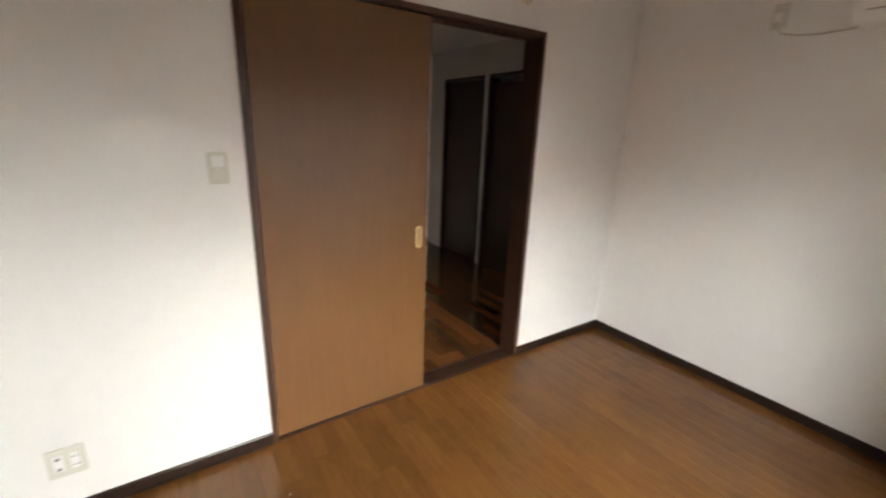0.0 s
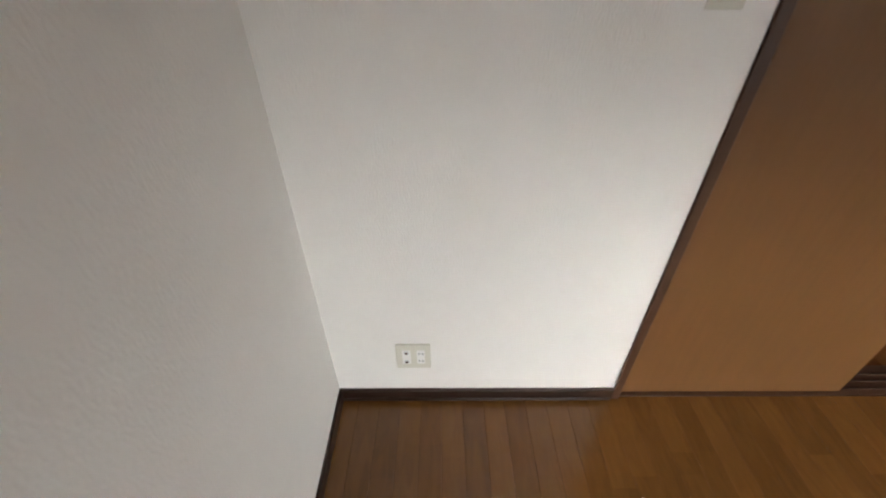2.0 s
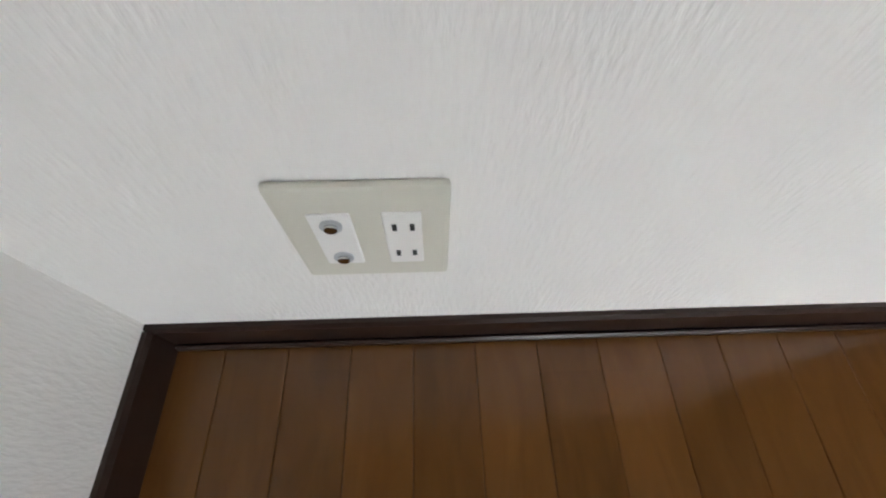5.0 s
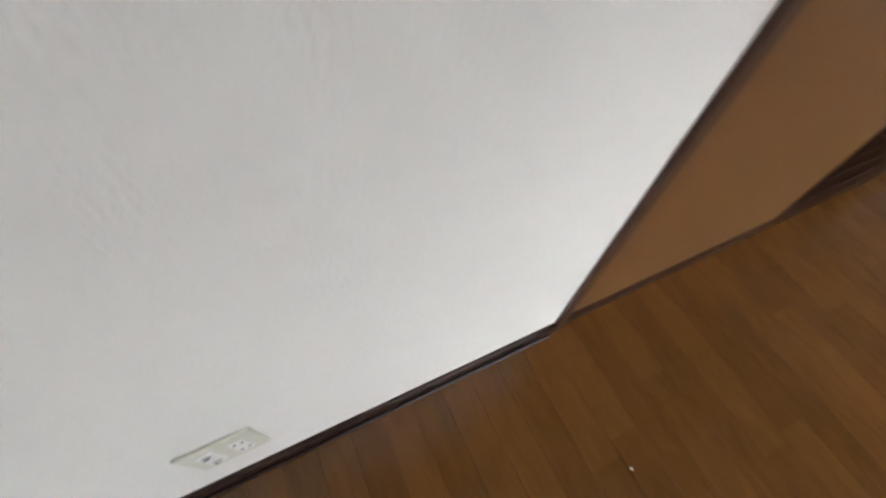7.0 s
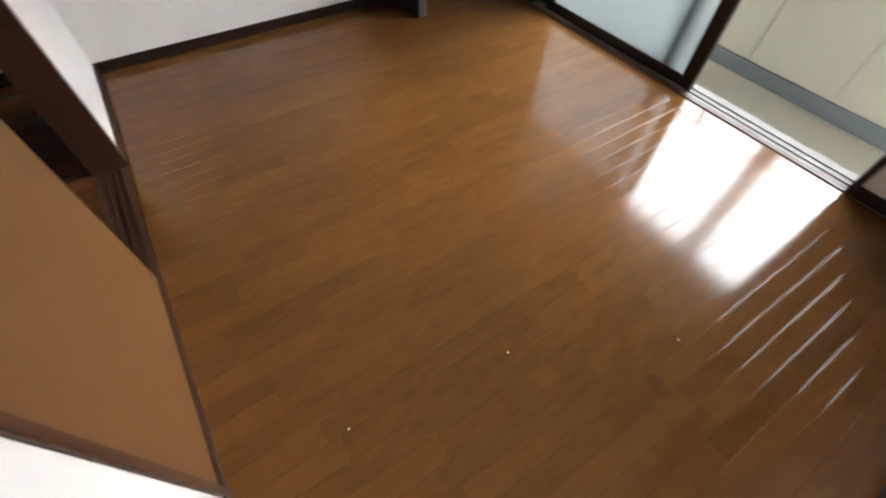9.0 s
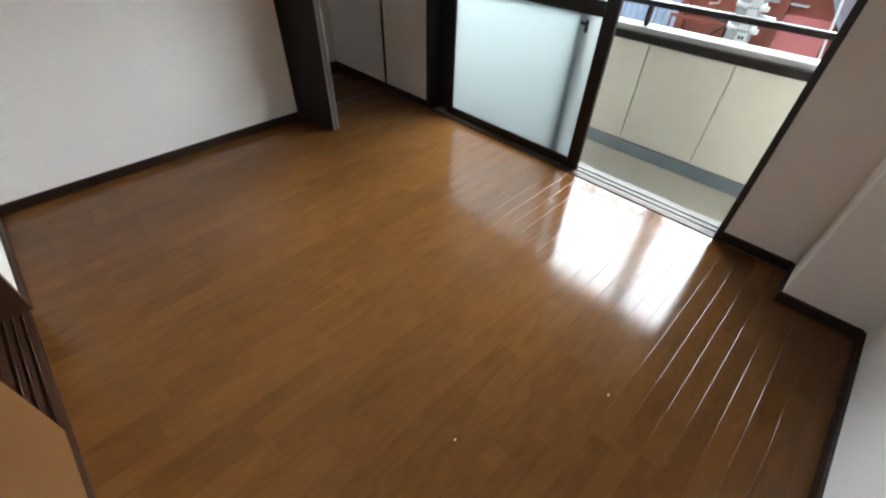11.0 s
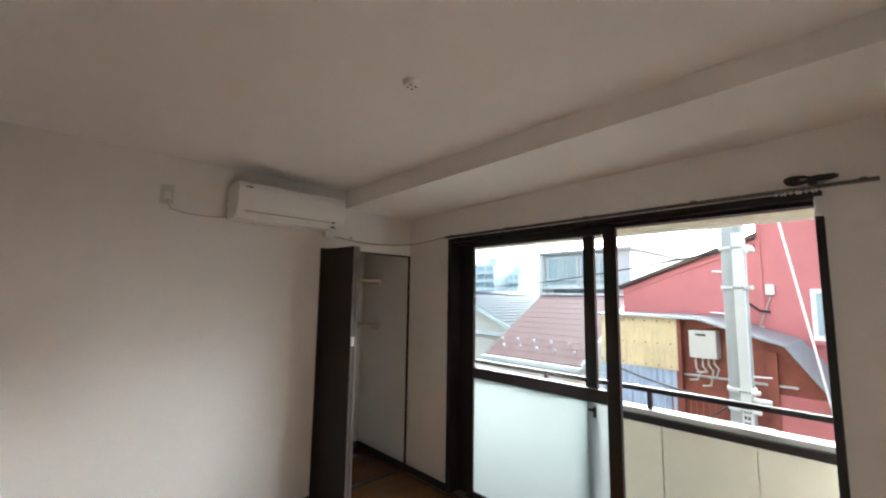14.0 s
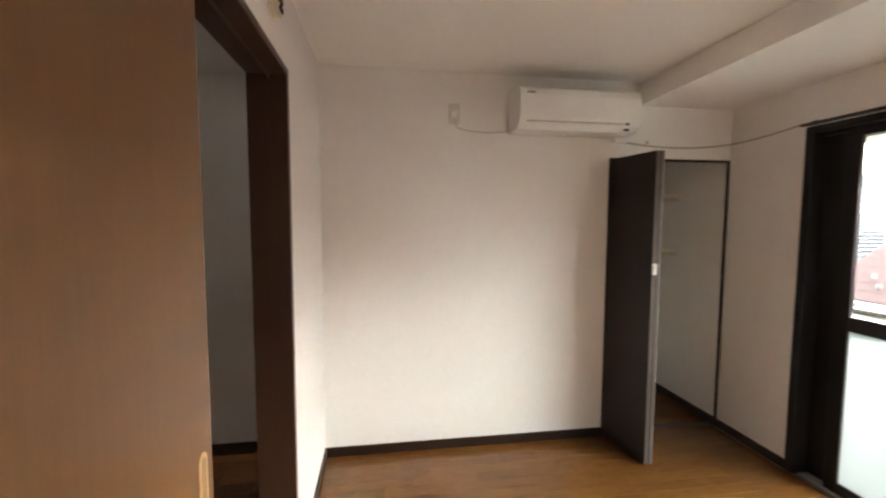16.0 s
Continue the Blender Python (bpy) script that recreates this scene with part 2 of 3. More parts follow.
structure("closet_wall", boxes((1.70, 1.80, D + 0.1, 4.2, -0.1, 2.1), (1.70, W, 4.2, 4.3, -0.1, 2.1), (1.80, W, D + 0.1, 4.2, 2.1, 2.2)),
          WALLPAPER, "plain white papered walls inside the closet", "wall")


# baseboards with a small rounded top
def baseboard(axis, at, a, b, side):
    """Runs along an axis from a to b; at: the wall's face; side: +1 or -1 into the room."""
    t, h = 0.009 * side, 0.058
    outline = [(at, 0), (at + t, 0), (at + t, h - 0.006), (at + t * 0.6, h), (at, h)]
    return prism(outline, "y" if axis == "y" else "x", a, b)


base = thing("baseboard", (0, 0, 0), "dark brown wooden baseboard along the walls", "baseboard", kind="structure")
for row in (("y", 0.0, 0.0, 0.984, 1), ("y", 0.0, 2.571, D, 1), ("x", D, 0.009, 1.80, -1), ("x", 0.0, 0.009, 2.403, 1),
            ("y", W, 2.922, 4.2, -1), ("y", W, 0.321, 0.645, -1), ("y", 2.412, 0.009, 0.321, -1), ("x", 0.312, 2.412, W - 0.009, 1),
            ("x", 4.2, 1.809, W - 0.009, -1)):
    part("baseboard_length", baseboard(*row), DARKWOOD, base)
# narrow shoe moulding by the door wall
part("shoe_moulding", boxes((0.009, 0.016, 0.009, 0.98, 0, 0.012), bevel=0.003), DARKWOOD, base, "thin glossy shoe moulding")

# ---- sliding door in the west wall ----
door = thing("door_1", (0, 1.78, 0), "brown wooden sliding door half open in its frame", "sliding door", kind="structure")
part("jamb", boxes((-T - 0.012, 0.010, 0.984, 1.012, 0, 2.005), bevel=0.002), FRAMEWOOD, door)
part("jamb", boxes((-T - 0.012, 0.010, 2.540, 2.571, 0, 2.005), bevel=0.002), FRAMEWOOD, door)
part("head", boxes((-T - 0.012, 0.010, 1.012, 2.540, 1.977, 2.005), bevel=0.002), FRAMEWOOD, door)
part("head_groove", boxes((-0.055, -0.050, 1.012, 2.540, 1.962, 1.977)), FRAMEWOOD, door)
part("threshold", boxes((-T - 0.012, -0.002, 1.012, 2.540, -0.02, 0.003), bevel=0.001), FRAMEWOOD, door)
for gx in (-0.030, -0.062, -0.092):
    part("track_rail", boxes((gx - 0.003, gx + 0.003, 1.84, 2.540, 0.003, 0.007), bevel=0.001), DARKWOOD, door)
panel = part("panel", boxes((-0.048, -0.014, 1.019, 1.835, 0.009, 1.974), bevel=0.002), DOORWOOD, door)


def stadium(y, z0, z1, r, x0, x1, n=8):
    pts = [(y + r * math.cos(a), z1 - r + r * math.sin(a)) for a in [math.pi * k / n for k in range(n + 1)]]
    pts += [(y + r * math.cos(a), z0 + r + r * math.sin(a)) for a in [math.pi + math.pi * k / n for k in range(n + 1)]]
    return prism(pts, "x", x0, x1)


pull = part("pull", stadium(1.785, 0.865, 0.985, 0.018, -0.014, -0.0115), HANDLE, panel, "oblong beige metal finger pull")
part("recess", stadium(1.785, 0.875, 0.975, 0.010, -0.0125, -0.0108), PULLIN, panel, "darker hollow of the finger pull")
# fixed panel behind, closing the other half
part("fixed_panel", boxes((-0.088, -0.060, 1.012, 1.80, 0.006, 1.974), bevel=0.002), DOORWOOD, door)

# ---- hallway beyond the door ----
structure("hall_wall_north", boxes((-2.75, -2.45, 3.57, 3.67, -0.1, 2.3), (-1.74, -1.66, 3.57, 3.67, -0.1, 2.3), (-0.90, -T, 3.57, 3.67, -0.1, 2.3),
                                   (-2.45, -1.74, 3.57, 3.67, 1.98, 2.3), (-1.66, -0.90, 3.57, 3.67, 1.98, 2.3)), WALLPAPER, "white hallway wall with two doors", "wall")
structure("hall_wall_west", boxes((-2.85, -2.75, 0.4, 3.67, -0.1, 2.3)), WALLPAPER, "plain white hallway wall", "wall")
structure("hall_wall_south", boxes((-2.75, -T, 0.3, 0.4, -0.1, 2.3)), WALLPAPER, "plain white hallway wall", "wall")
structure("hall_ceiling", boxes((-2.85, -T, 0.3, 5.0, 2.3, 2.4)), CEILPAPER, "plain white hallway ceiling", "ceiling")
structure("hall_side_room", boxes((-2.5, -0.5, 4.9, 5.0, -0.1, 2.3), (-2.6, -2.5, 3.67, 5.0, -0.1, 2.3), (-0.5, -0.4, 3.67, 5.0, -0.1, 2.3)),
          WALLPAPER, "plain white walls of the side room", "wall")


def hall_door(name, x0, x1, ajar, label):
    d = thing(name, (x0, 3.57, 0), label, "door", kind="structure")
    part("frame_post", boxes((x0 - 0.03, x0, 3.555, 3.685, 0, 2.01), bevel=0.003), HALLDOOR, d)
    part("frame_post", boxes((x1, x1 + 0.03, 3.555, 3.685, 0, 2.01), bevel=0.003), HALLDOOR, d)
    part("frame_head", boxes((x0, x1, 3.555, 3.685, 1.98, 2.01), bevel=0.003), HALLDOOR, d)
    bm = boxes((0.004, x1 - x0 - 0.004, 0, 0.035, 0.008, 1.93 if ajar else 1.975), bevel=0.003)
    bm2 = boxes((x1 - x0 - 0.09, x1 - x0 - 0.05, -0.008, 0, 0.93, 1.08), (x1 - x0 - 0.075, x1 - x0 - 0.065, -0.05, -0.008, 1.0, 1.01),
                (x1 - x0 - 0.16, x1 - x0 - 0.06, -0.058, -0.045, 0.995, 1.012), bevel=0.002)
    m = pose(x0, 3.60, 0, 0, 0, ajar)
    bm.transform(m)
    bm2.transform(m)
    leaf = part("leaf", bm, HALLDOOR, d)
    if ajar:
        part("lever", bm2, CHROME, leaf, "chrome lever handle")


hall_door("door_2", -2.42, -1.77, 0, "dark brown hallway door, closed")
hall_door("door_3", -1.63, -0.93, 14, "dark brown hallway door standing ajar")
hb = thing("hall_baseboard", (-0.5, 3.57, 0), "dark brown hallway baseboard", "baseboard", kind="structure")
part("baseboard_length", boxes((-0.90, -T, 3.561, 3.57, 0, 0.058)), DARKWOOD, hb)
part("baseboard_length", boxes((-2.75, -2.741, 0.4, 3.57, 0, 0.058)), DARKWOOD, hb)

# ---- closet in the north wall ----
cframe = thing("closet_frame", (2.23, D, 0), "dark brown narrow frame round the closet opening", "door frame", kind="structure")
part("jamb", boxes((1.8005, 1.812, D - 0.004, D + 0.02, 0, 1.851), bevel=0.002), CLOSETDOOR, cframe)
part("jamb", boxes((W - 0.013, W - 0.001, D - 0.004, D + 0.016, 0.058, 1.838), bevel=0.002), CLOSETDOOR, cframe)
part("head", boxes((1.812, W - 0.001, D - 0.004, D + 0.03, 1.838, 1.851), bevel=0.002), CLOSETDOOR, cframe)
part("top_track", boxes((1.80, W - 0.016, D + 0.02, D + 0.05, 1.842, 1.852)), SILVER, cframe)
part("bottom_rail", boxes((1.80, W - 0.016, D + 0.015, D + 0.055, 0, 0.006), bevel=0.002), FRAMEWOOD, cframe, "worn brown threshold strip")
for z in (1.645, 1.215):
    sh = thing("closet_shelf", (2.24, 3.87, z), "pale wooden closet shelf board", "shelf", "closet shelves")
    part("board", boxes((1.80, W - 0.002, 3.87, 4.2, z - 0.018, z), bevel=0.002), SHELF, sh)
    part("batten", boxes((W - 0.016, W - 0.002, 3.89, 4.2, z - 0.045, z - 0.018), bevel=0.001), SHELF, sh)
fold = thing("folding_door", (1.83, D, 0), "dark brown bifold closet door folded open", "folding door")


def leafbox(a, b, t, z0, z1, side):
    """An upright panel between two plan points."""
    a, b = Vector((*a, 0)), Vector((*b, 0))
    n = Vector((0, 0, 1)).cross((b - a).normalized()) * t * side
    return prism([(p.x, p.y) for p in (a, b, b + n, a + n)], "z", z0, z1, 0.002)


leaf_a = part("leaf", leafbox((1.815, 3.45), (1.872, 3.068), 0.022, 0.012, 1.842, 1), CLOSETDOOR, fold)
leaf_b = part("leaf", leafbox((1.898, 3.066), (1.865, 3.45), 0.022, 0.012, 1.842, -1), CLOSETDOOR, fold)
part("edge_strip", leafbox((1.893, 3.0625), (1.871, 3.0655), 0.003, 0.014, 1.840, 1), EDGEWOOD, leaf_a, "grey aluminium edge strip")
part("edge_strip", leafbox((1.921, 3.064), (1.899, 3.063), 0.003, 0.014, 1.840, 1), EDGEWOOD, leaf_b, "grey aluminium edge strip")
part("knob", boxes((1.872, 1.892, 3.048, 3.064, 1.14, 1.205), bevel=0.004, seg=2), WHITEP, leaf_a, "white plastic pull")

# ---- window in the east wall ----
Y0, Y1, Z1 = 0.645, 2.922, 1.962
win = thing("window_1", (W + 0.07, 1.78, 0), "dark bronze aluminium balcony sliding window, open", "window", kind="structure")
part("window_frame", boxes((W - 0.012, W + 0.16, Y0, Y0 + 0.030, 0, Z1), bevel=0.002), ALU, win)
part("window_frame", boxes((W - 0.012, W + 0.16, Y1 - 0.045, Y1, 0, Z1), bevel=0.002), ALU, win)
part("window_frame", boxes((W - 0.012, W + 0.16, Y0 + 0.030, Y1 - 0.045, Z1 - 0.035, Z1), bevel=0.002), ALU, win)
part("window_sill", boxes((W - 0.012, W + 0.02, Y0 + 0.03, Y1 - 0.045, -0.03, 0.006), bevel=0.002), FRAMEWOOD, win, "worn brown wooden threshold")
part("window_sill", boxes((W + 0.02, W + 0.16, Y0 + 0.03, Y1 - 0.045, -0.05, 0.004), bevel=0.002), SILLM, win, "weathered grey track sill")
for rx in (0.05, 0.095):
    part("track_rail", boxes((W + rx - 0.002, W + rx + 0.002, Y0 + 0.03, Y1 - 0.045, 0.004, 0.010)), SILLM, win)
    part("head_rail", boxes((W + rx - 0.012, W + rx + 0.012, Y0 + 0.03, Y1 - 0.045, Z1 - 0.055, Z1 - 0.035)), ALU, win)


def sash(x, a, b, stile_l, stile_r, name):
    s = part(name, boxes((x - 0.014, x + 0.014, a, a + stile_r, 0.012, Z1 - 0.04), bevel=0.002), ALU, win)
    part("stile", boxes((x - 0.014, x + 0.014, b - stile_l, b, 0.012, Z1 - 0.04), bevel=0.002), ALU, s)
    part("bottom_rail", boxes((x - 0.013, x + 0.013, a + stile_r, b - stile_l, 0.012, 0.072), bevel=0.002), ALU, s)
    part("mid_rail", boxes((x - 0.013, x + 0.013, a + stile_r, b - stile_l, 0.885, 0.962), bevel=0.002), ALU, s)
    part("top_rail", boxes((x - 0.013, x + 0.013, a + stile_r, b - stile_l, Z1 - 0.085, Z1 - 0.04), bevel=0.002), ALU, s)
    g = part("pane", boxes((x - 0.003, x + 0.003, a + stile_r - 0.002, b - stile_l + 0.002, 0.96, Z1 - 0.08)), GLASS, s, "clear glass pane")
    g.visible_shadow = False
    g = part("pane", boxes((x - 0.003, x + 0.003, a + stile_r - 0.002, b - stile_l + 0.002, 0.07, 0.888)), FROST, s, "frosted glass pane")
    g.visible_shadow = False
    return s


s1 = sash(W + 0.05, 1.555, 2.745, 0.065, 0.078, "sash")
s2 = sash(W + 0.095, 1.715, 2.877, 0.15, 0.072, "sash")
part("latch", boxes((W + 0.030, W + 0.036, 1.70, 1.72, 0.80, 0.86), (W + 0.022, W + 0.036, 1.705, 1.745, 0.835, 0.85), bevel=0.002), BLACK, s1, "black crescent latch")

# curtain rail above the window
rail = thing("curtain_rail", (W - 0.03, 1.7, 2.0), "dark bronze metal curtain rail above the window", "curtain rail")
part("channel", boxes((W - 0.045, W - 0.025, 0.475, 2.93, 1.964, 1.980), bevel=0.003, seg=2), RAILMETAL, rail)
for y in (0.52, 1.12, 1.70, 2.30, 2.86):
    part("bracket", boxes((W - 0.04, W, y - 0.012, y + 0.012, 1.979, 1.986), bevel=0.001), RAILMETAL, rail)
for i in range(14):
    y = 0.57 + i * 0.017 + 0.003 * (i % 3)
    part("runner", boxes((W - 0.041, W - 0.031, y - 0.004, y + 0.004, 1.950, 1.9655), bevel=0.002), WHITEP, rail)

# black cable bundle lying on the rail
random.seed(4)
loop = []
for i in range(261):
    a = i / 20 * 2 * math.pi
    u = math.cos(a)
    half_height = 0.004 + 0.024 * max(u, 0) ** 0.7 + 0.012 * max(-u, 0) if abs(u) > 0.2 else 0.006
    grow = 0.75 + 0.25 * math.sin(i * 0.071)
    loop.append((W - 0.034 + 0.010 * math.sin(a * 0.37), 0.675 + 0.085 * u * grow + random.uniform(-0.004, 0.004),
                 2.010 + half_height * math.sin(a) * grow + random.uniform(-0.002, 0.002)))
bundle = thing("cable_bundle", (W - 0.034, 0.675, 1.980), "coiled black cable lying on the curtain rail", "cable")
part("coil", tube(loop, 0.0034, 6), BLACK, bundle)
part("tie", boxes((W - 0.05, W - 0.020, 0.655, 0.685, 1.9805, 2.020), bevel=0.006, seg=2), BLACK, bundle)

hook = thing("curtain_hook", (W - 0.012, 0.655, 1.88), "small white plastic holder beside the window", "hook")
part("plate", boxes((W - 0.020, W - 0.0125, 0.633, 0.673, 1.85, 1.935), bevel=0.002), WHITEP, hook)
part("cup", prism([(0.636, 1.915), (0.670, 1.915), (0.668, 1.86), (0.645, 1.845)], "x", W - 0.048, W - 0.0205, 0.003), WHITEP, hook)

# ---- air conditioner ----
ac = thing("air_conditioner", (1.5, D, 1.98), "white wall-mounted split air conditioner", "air conditioner")
AX0, AX1 = 1.122, 1.864
front = [(D, 2.205), (D - 0.19, 2.205), (D - 0.220, 2.192), (D - 0.232, 2.155), (D - 0.234, 2.08), (D - 0.228, 2.035), (D - 0.208, 2.0), (D - 0.17, 1.975), (D - 0.02, 1.968), (D, 1.975)]
body = part("body", prism(front, "x", AX0, AX1, 0.008), WHITEP, ac)
for p in body.data.polygons:
    p.use_smooth = False
flap = [(D - 0.214, 2.008), (D - 0.2125, 1.999), (D - 0.172, 1.9725), (D - 0.168, 1.978)]
part("flap", prism(flap, "x", AX0 + 0.05, AX1 - 0.11, 0.001), WHITEP, ac, "white louvre flap")
part("slot", prism([(D - 0.2165, 2.0165), (D - 0.2195, 2.0155), (D - 0.2155, 2.009), (D - 0.2125, 2.0105)], "x", AX0 + 0.045, AX1 - 0.105), CORD, ac, "dark outlet slot")
part("vent_grille", boxes((AX0 + 0.04, AX1 - 0.04, D - 0.18, D - 0.03, 2.202, 2.2075)), BLACK, ac, "dark top intake grille")
part("indicator", boxes((AX1 - 0.095, AX1 - 0.07, D - 0.222, D - 0.210, 2.008, 2.018), bevel=0.002), BLACK, ac, "small dark sensor window")
part("indicator", boxes((AX1 - 0.09, AX1 - 0.055, D - 0.195, D - 0.183, 1.980, 1.992), bevel=0.002), BLACK, ac, "small dark sensor window")
part("badge", boxes((AX0 + 0.04, AX0 + 0.085, D - 0.2345, D - 0.230, 2.162, 2.169)), BROWNWALL, ac, "tiny red-brown badge bar")
part("pipe_cover", boxes((AX1 - 0.06, AX1 + 0.02, D - 0.06, D, 1.935, 1.972), bevel=0.01, seg=2), WHITEP, ac, "white pipe outlet cover")


# ---- electrical plates ----
def wall_plate(name, origin, turn, w, h, label, category):
    """A rounded plate facing local +x, its middle at origin."""
    e = thing(name, (0, 0, 0), label, category)
    part("cover", boxes((0, 0.007, -w / 2, w / 2, -h / 2, h / 2), bevel=0.004, seg=2), PLATE, e)
    e.matrix_basis = Matrix.Translation(origin) @ pose(0, 0, 0, 0, 0, turn)
    return e


def on(e, name, bm, material, label=""):
    ob = mesh_ob(name, bm, material, e)
    return tagged(ob, label)


out = wall_plate("wall_outlet", (0, 0.2735, 0.2445), 0, 0.114, 0.121, "ivory plastic double wall socket plate", "socket")
left = on(out, "aerial_module", boxes((0.006, 0.009, -0.036, -0.008, -0.034, 0.034), bevel=0.001), WHITEP, "white aerial socket insert")
right = on(out, "socket_module", boxes((0.006, 0.009, 0.012, 0.038, -0.034, 0.034), bevel=0.001), WHITEP, "white power socket insert")
for z in (-0.022, 0.022):
    on(left, "aerial_ring", tube([(0.008, -0.022, z), (0.0105, -0.022, z)], 0.0075, 16), STEEL)
    on(left, "aerial_pin", tube([(0.010, -0.022, z), (0.013, -0.022, z)], 0.0045, 12), CHROME)
for y in (0.0195, 0.0315):
    for z in (-0.018, 0.018):
        on(right, "slot", boxes((0.0085, 0.0094, y - 0.0016, y + 0.0016, z - 0.004, z + 0.004)), BLACK)

sw = wall_plate("light_switch", (0, 0.8845, 1.304), 0, 0.070, 0.120, "ivory light switch plate with two rockers", "switch")
on(sw, "rocker", boxes((0.006, 0.011, -0.022, 0.022, 0.004, 0.046), bevel=0.002), WHITEP)
on(sw, "rocker", boxes((0.006, 0.010, -0.022, 0.022, -0.046, 0.000), bevel=0.002), PLATE)
on(sw, "lamp", boxes((0.0095, 0.0115, -0.004, 0.004, -0.004, 0.003), bevel=0.001), WHITEP)

acp = wall_plate("air_conditioner_socket", (0.785, D, 2.085), -90, 0.070, 0.120, "ivory socket plate with a plugged-in cord", "socket")
plug = on(acp, "plug", boxes((0.006, 0.034, -0.016, 0.016, -0.03, 0.012), bevel=0.005, seg=2), WHITEP, "white plug")
cord = thing("power_cord", (0.785, D, 2.05), "thin white power cord of the air conditioner", "cord")
part("cord_length", tube([(0.785, D - 0.03, 2.06), (0.787, D - 0.03, 2.03), (0.81, D - 0.012, 2.0), (0.88, D - 0.006, 1.985), (0.98, D - 0.006, 1.978),
                          (1.08, D - 0.006, 1.985), (1.14, D - 0.012, 1.995)], 0.0038, 8), WCORD, cord)
aer = thing("aerial_cable", (2.3, D, 1.95), "thin grey cable from the air conditioner to the window", "cable")
part("cable_length", tube(sag((1.885, D - 0.008, 1.95), (2.655, D - 0.012, 1.955), 0.03) +
                          sag((W - 0.012, D - 0.02, 1.955), (W - 0.012, 2.93, 1.985), 0.008), 0.005, 8), CORD, aer)
part("clip", boxes((2.05, 2.062, D - 0.014, D, 1.945, 1.96), bevel=0.002), CORD, aer)

det = thing("wall_detector", (0, 2.385, 2.165), "cream plastic oval wall fitting with dark holes", "detector")
part("case", stadium(2.385, 2.105, 2.225, 0.040, 0, 0.024), CREAM, det)
for y in (2.388, 2.410):
    for z in (2.14, 2.165, 2.19):
        part("hole", boxes((0.0235, 0.031, y - 0.008, y + 0.008, z - 0.008, z + 0.008), bevel=0.002), BLACK, det)

rose = thing("ceiling_rosette", (1.292, 1.705, H), "white round ceiling lamp socket, no lamp fitted", "ceiling socket")
part("base", tube([(1.292, 1.705, H), (1.292, 1.705, H - 0.012), (1.292, 1.705, H - 0.022)], [0.034, 0.033, 0.029], 24), WHITEP, rose)
for a in range(4):
    an = math.pi / 4 + a * math.pi / 2
    x, y = 1.292 + 0.016 * math.cos(an), 1.705 + 0.016 * math.sin(an)
    part("slot", boxes((x - 0.005, x + 0.005, y - 0.003, y + 0.003, H - 0.0228, H - 0.0215)), BLACK, rose)

# ---- balcony ----
PX = 3.75
structure("balcony_floor", boxes((W + 0.16, PX + 0.15, -0.6, 5.2, -0.5, -0.287)), BALCFLOOR, "weathered grey concrete balcony floor", "floor")
par = thing("balcony_parapet", (PX, 2, -0.287), "cream panelled balcony parapet with a bronze cap", "parapet", kind="structure")
part("core", boxes((PX + 0.02, PX + 0.12, -0.6, 5.2, -0.287, 0.57)), BALCWALL, par)
ys = [-0.6 + 0.58 * i for i in range(11)]
for a, b in zip(ys, ys[1:]):
    part("panel", boxes((PX, PX + 0.02, a + 0.004, b - 0.004, -0.18, 0.57), bevel=0.003), BALCWALL, par)
part("base_band", boxes((PX - 0.012, PX + 0.02, -0.6, 5.2, -0.287, -0.183), bevel=0.004), BALCBAND, par, "blue-grey waterproof band")
part("cap", boxes((PX - 0.03, PX - 0.0, -0.6, 5.2, 0.555, 0.61), (PX, PX + 0.15, -0.6, 5.2, 0.572, 0.606), bevel=0.004), ALU, par, "dark bronze cap")
part("ledge", boxes((PX + 0.01, PX + 0.15, -0.6, 5.2, 0.6065, 0.645), bevel=0.004), LEDGE, par, "pale metal top ledge")
hr = thing("balcony_handrail", (PX + 0.05, 2, 0.63), "dark bronze aluminium balcony handrail", "handrail")
part("rail", boxes((PX + 0.03, PX + 0.075, -0.6, 5.2, 0.772, 0.812), bevel=0.008, seg=2), ALU, hr)
for y in (-0.05, 1.815, 2.75, 3.68, 4.6):
    part("post", boxes((PX + 0.037, PX + 0.068, y - 0.016, y + 0.016, 0.645, 0.772), bevel=0.002), ALU, hr)
structure("balcony_soffit", boxes((W + 0.15, PX + 0.15, -0.6, 5.2, 2.26, 2.36), (PX - 0.05, PX + 0.15, -0.6, 5.2, 2.025, 2.26)), SOFFIT, "cream painted slab above the balcony", "soffit")
structure("balcony_end_wall", boxes((W + 0.15, PX + 0.15, -0.7, -0.6, -0.5, 2.36), (W + 0.15, PX + 0.15, 5.2, 5.3, -0.5, 2.36)), SOFFIT, "cream balcony end walls", "wall")
structure("outer_wall", boxes((W + 0.15, W + 0.16, -0.6, 0.645, -0.5, 2.3), (W + 0.15, W + 0.16, 2.922, 5.2, -0.5, 2.3)), SOFFIT, "cream outer wall of the flat", "wall")

# ---- outside ----
GZ = -3.0
structure("ground", boxes((3.9, 600, -300, 300, GZ - 0.3, GZ)), ASPHALT, "grey street asphalt reaching the distance", "ground")


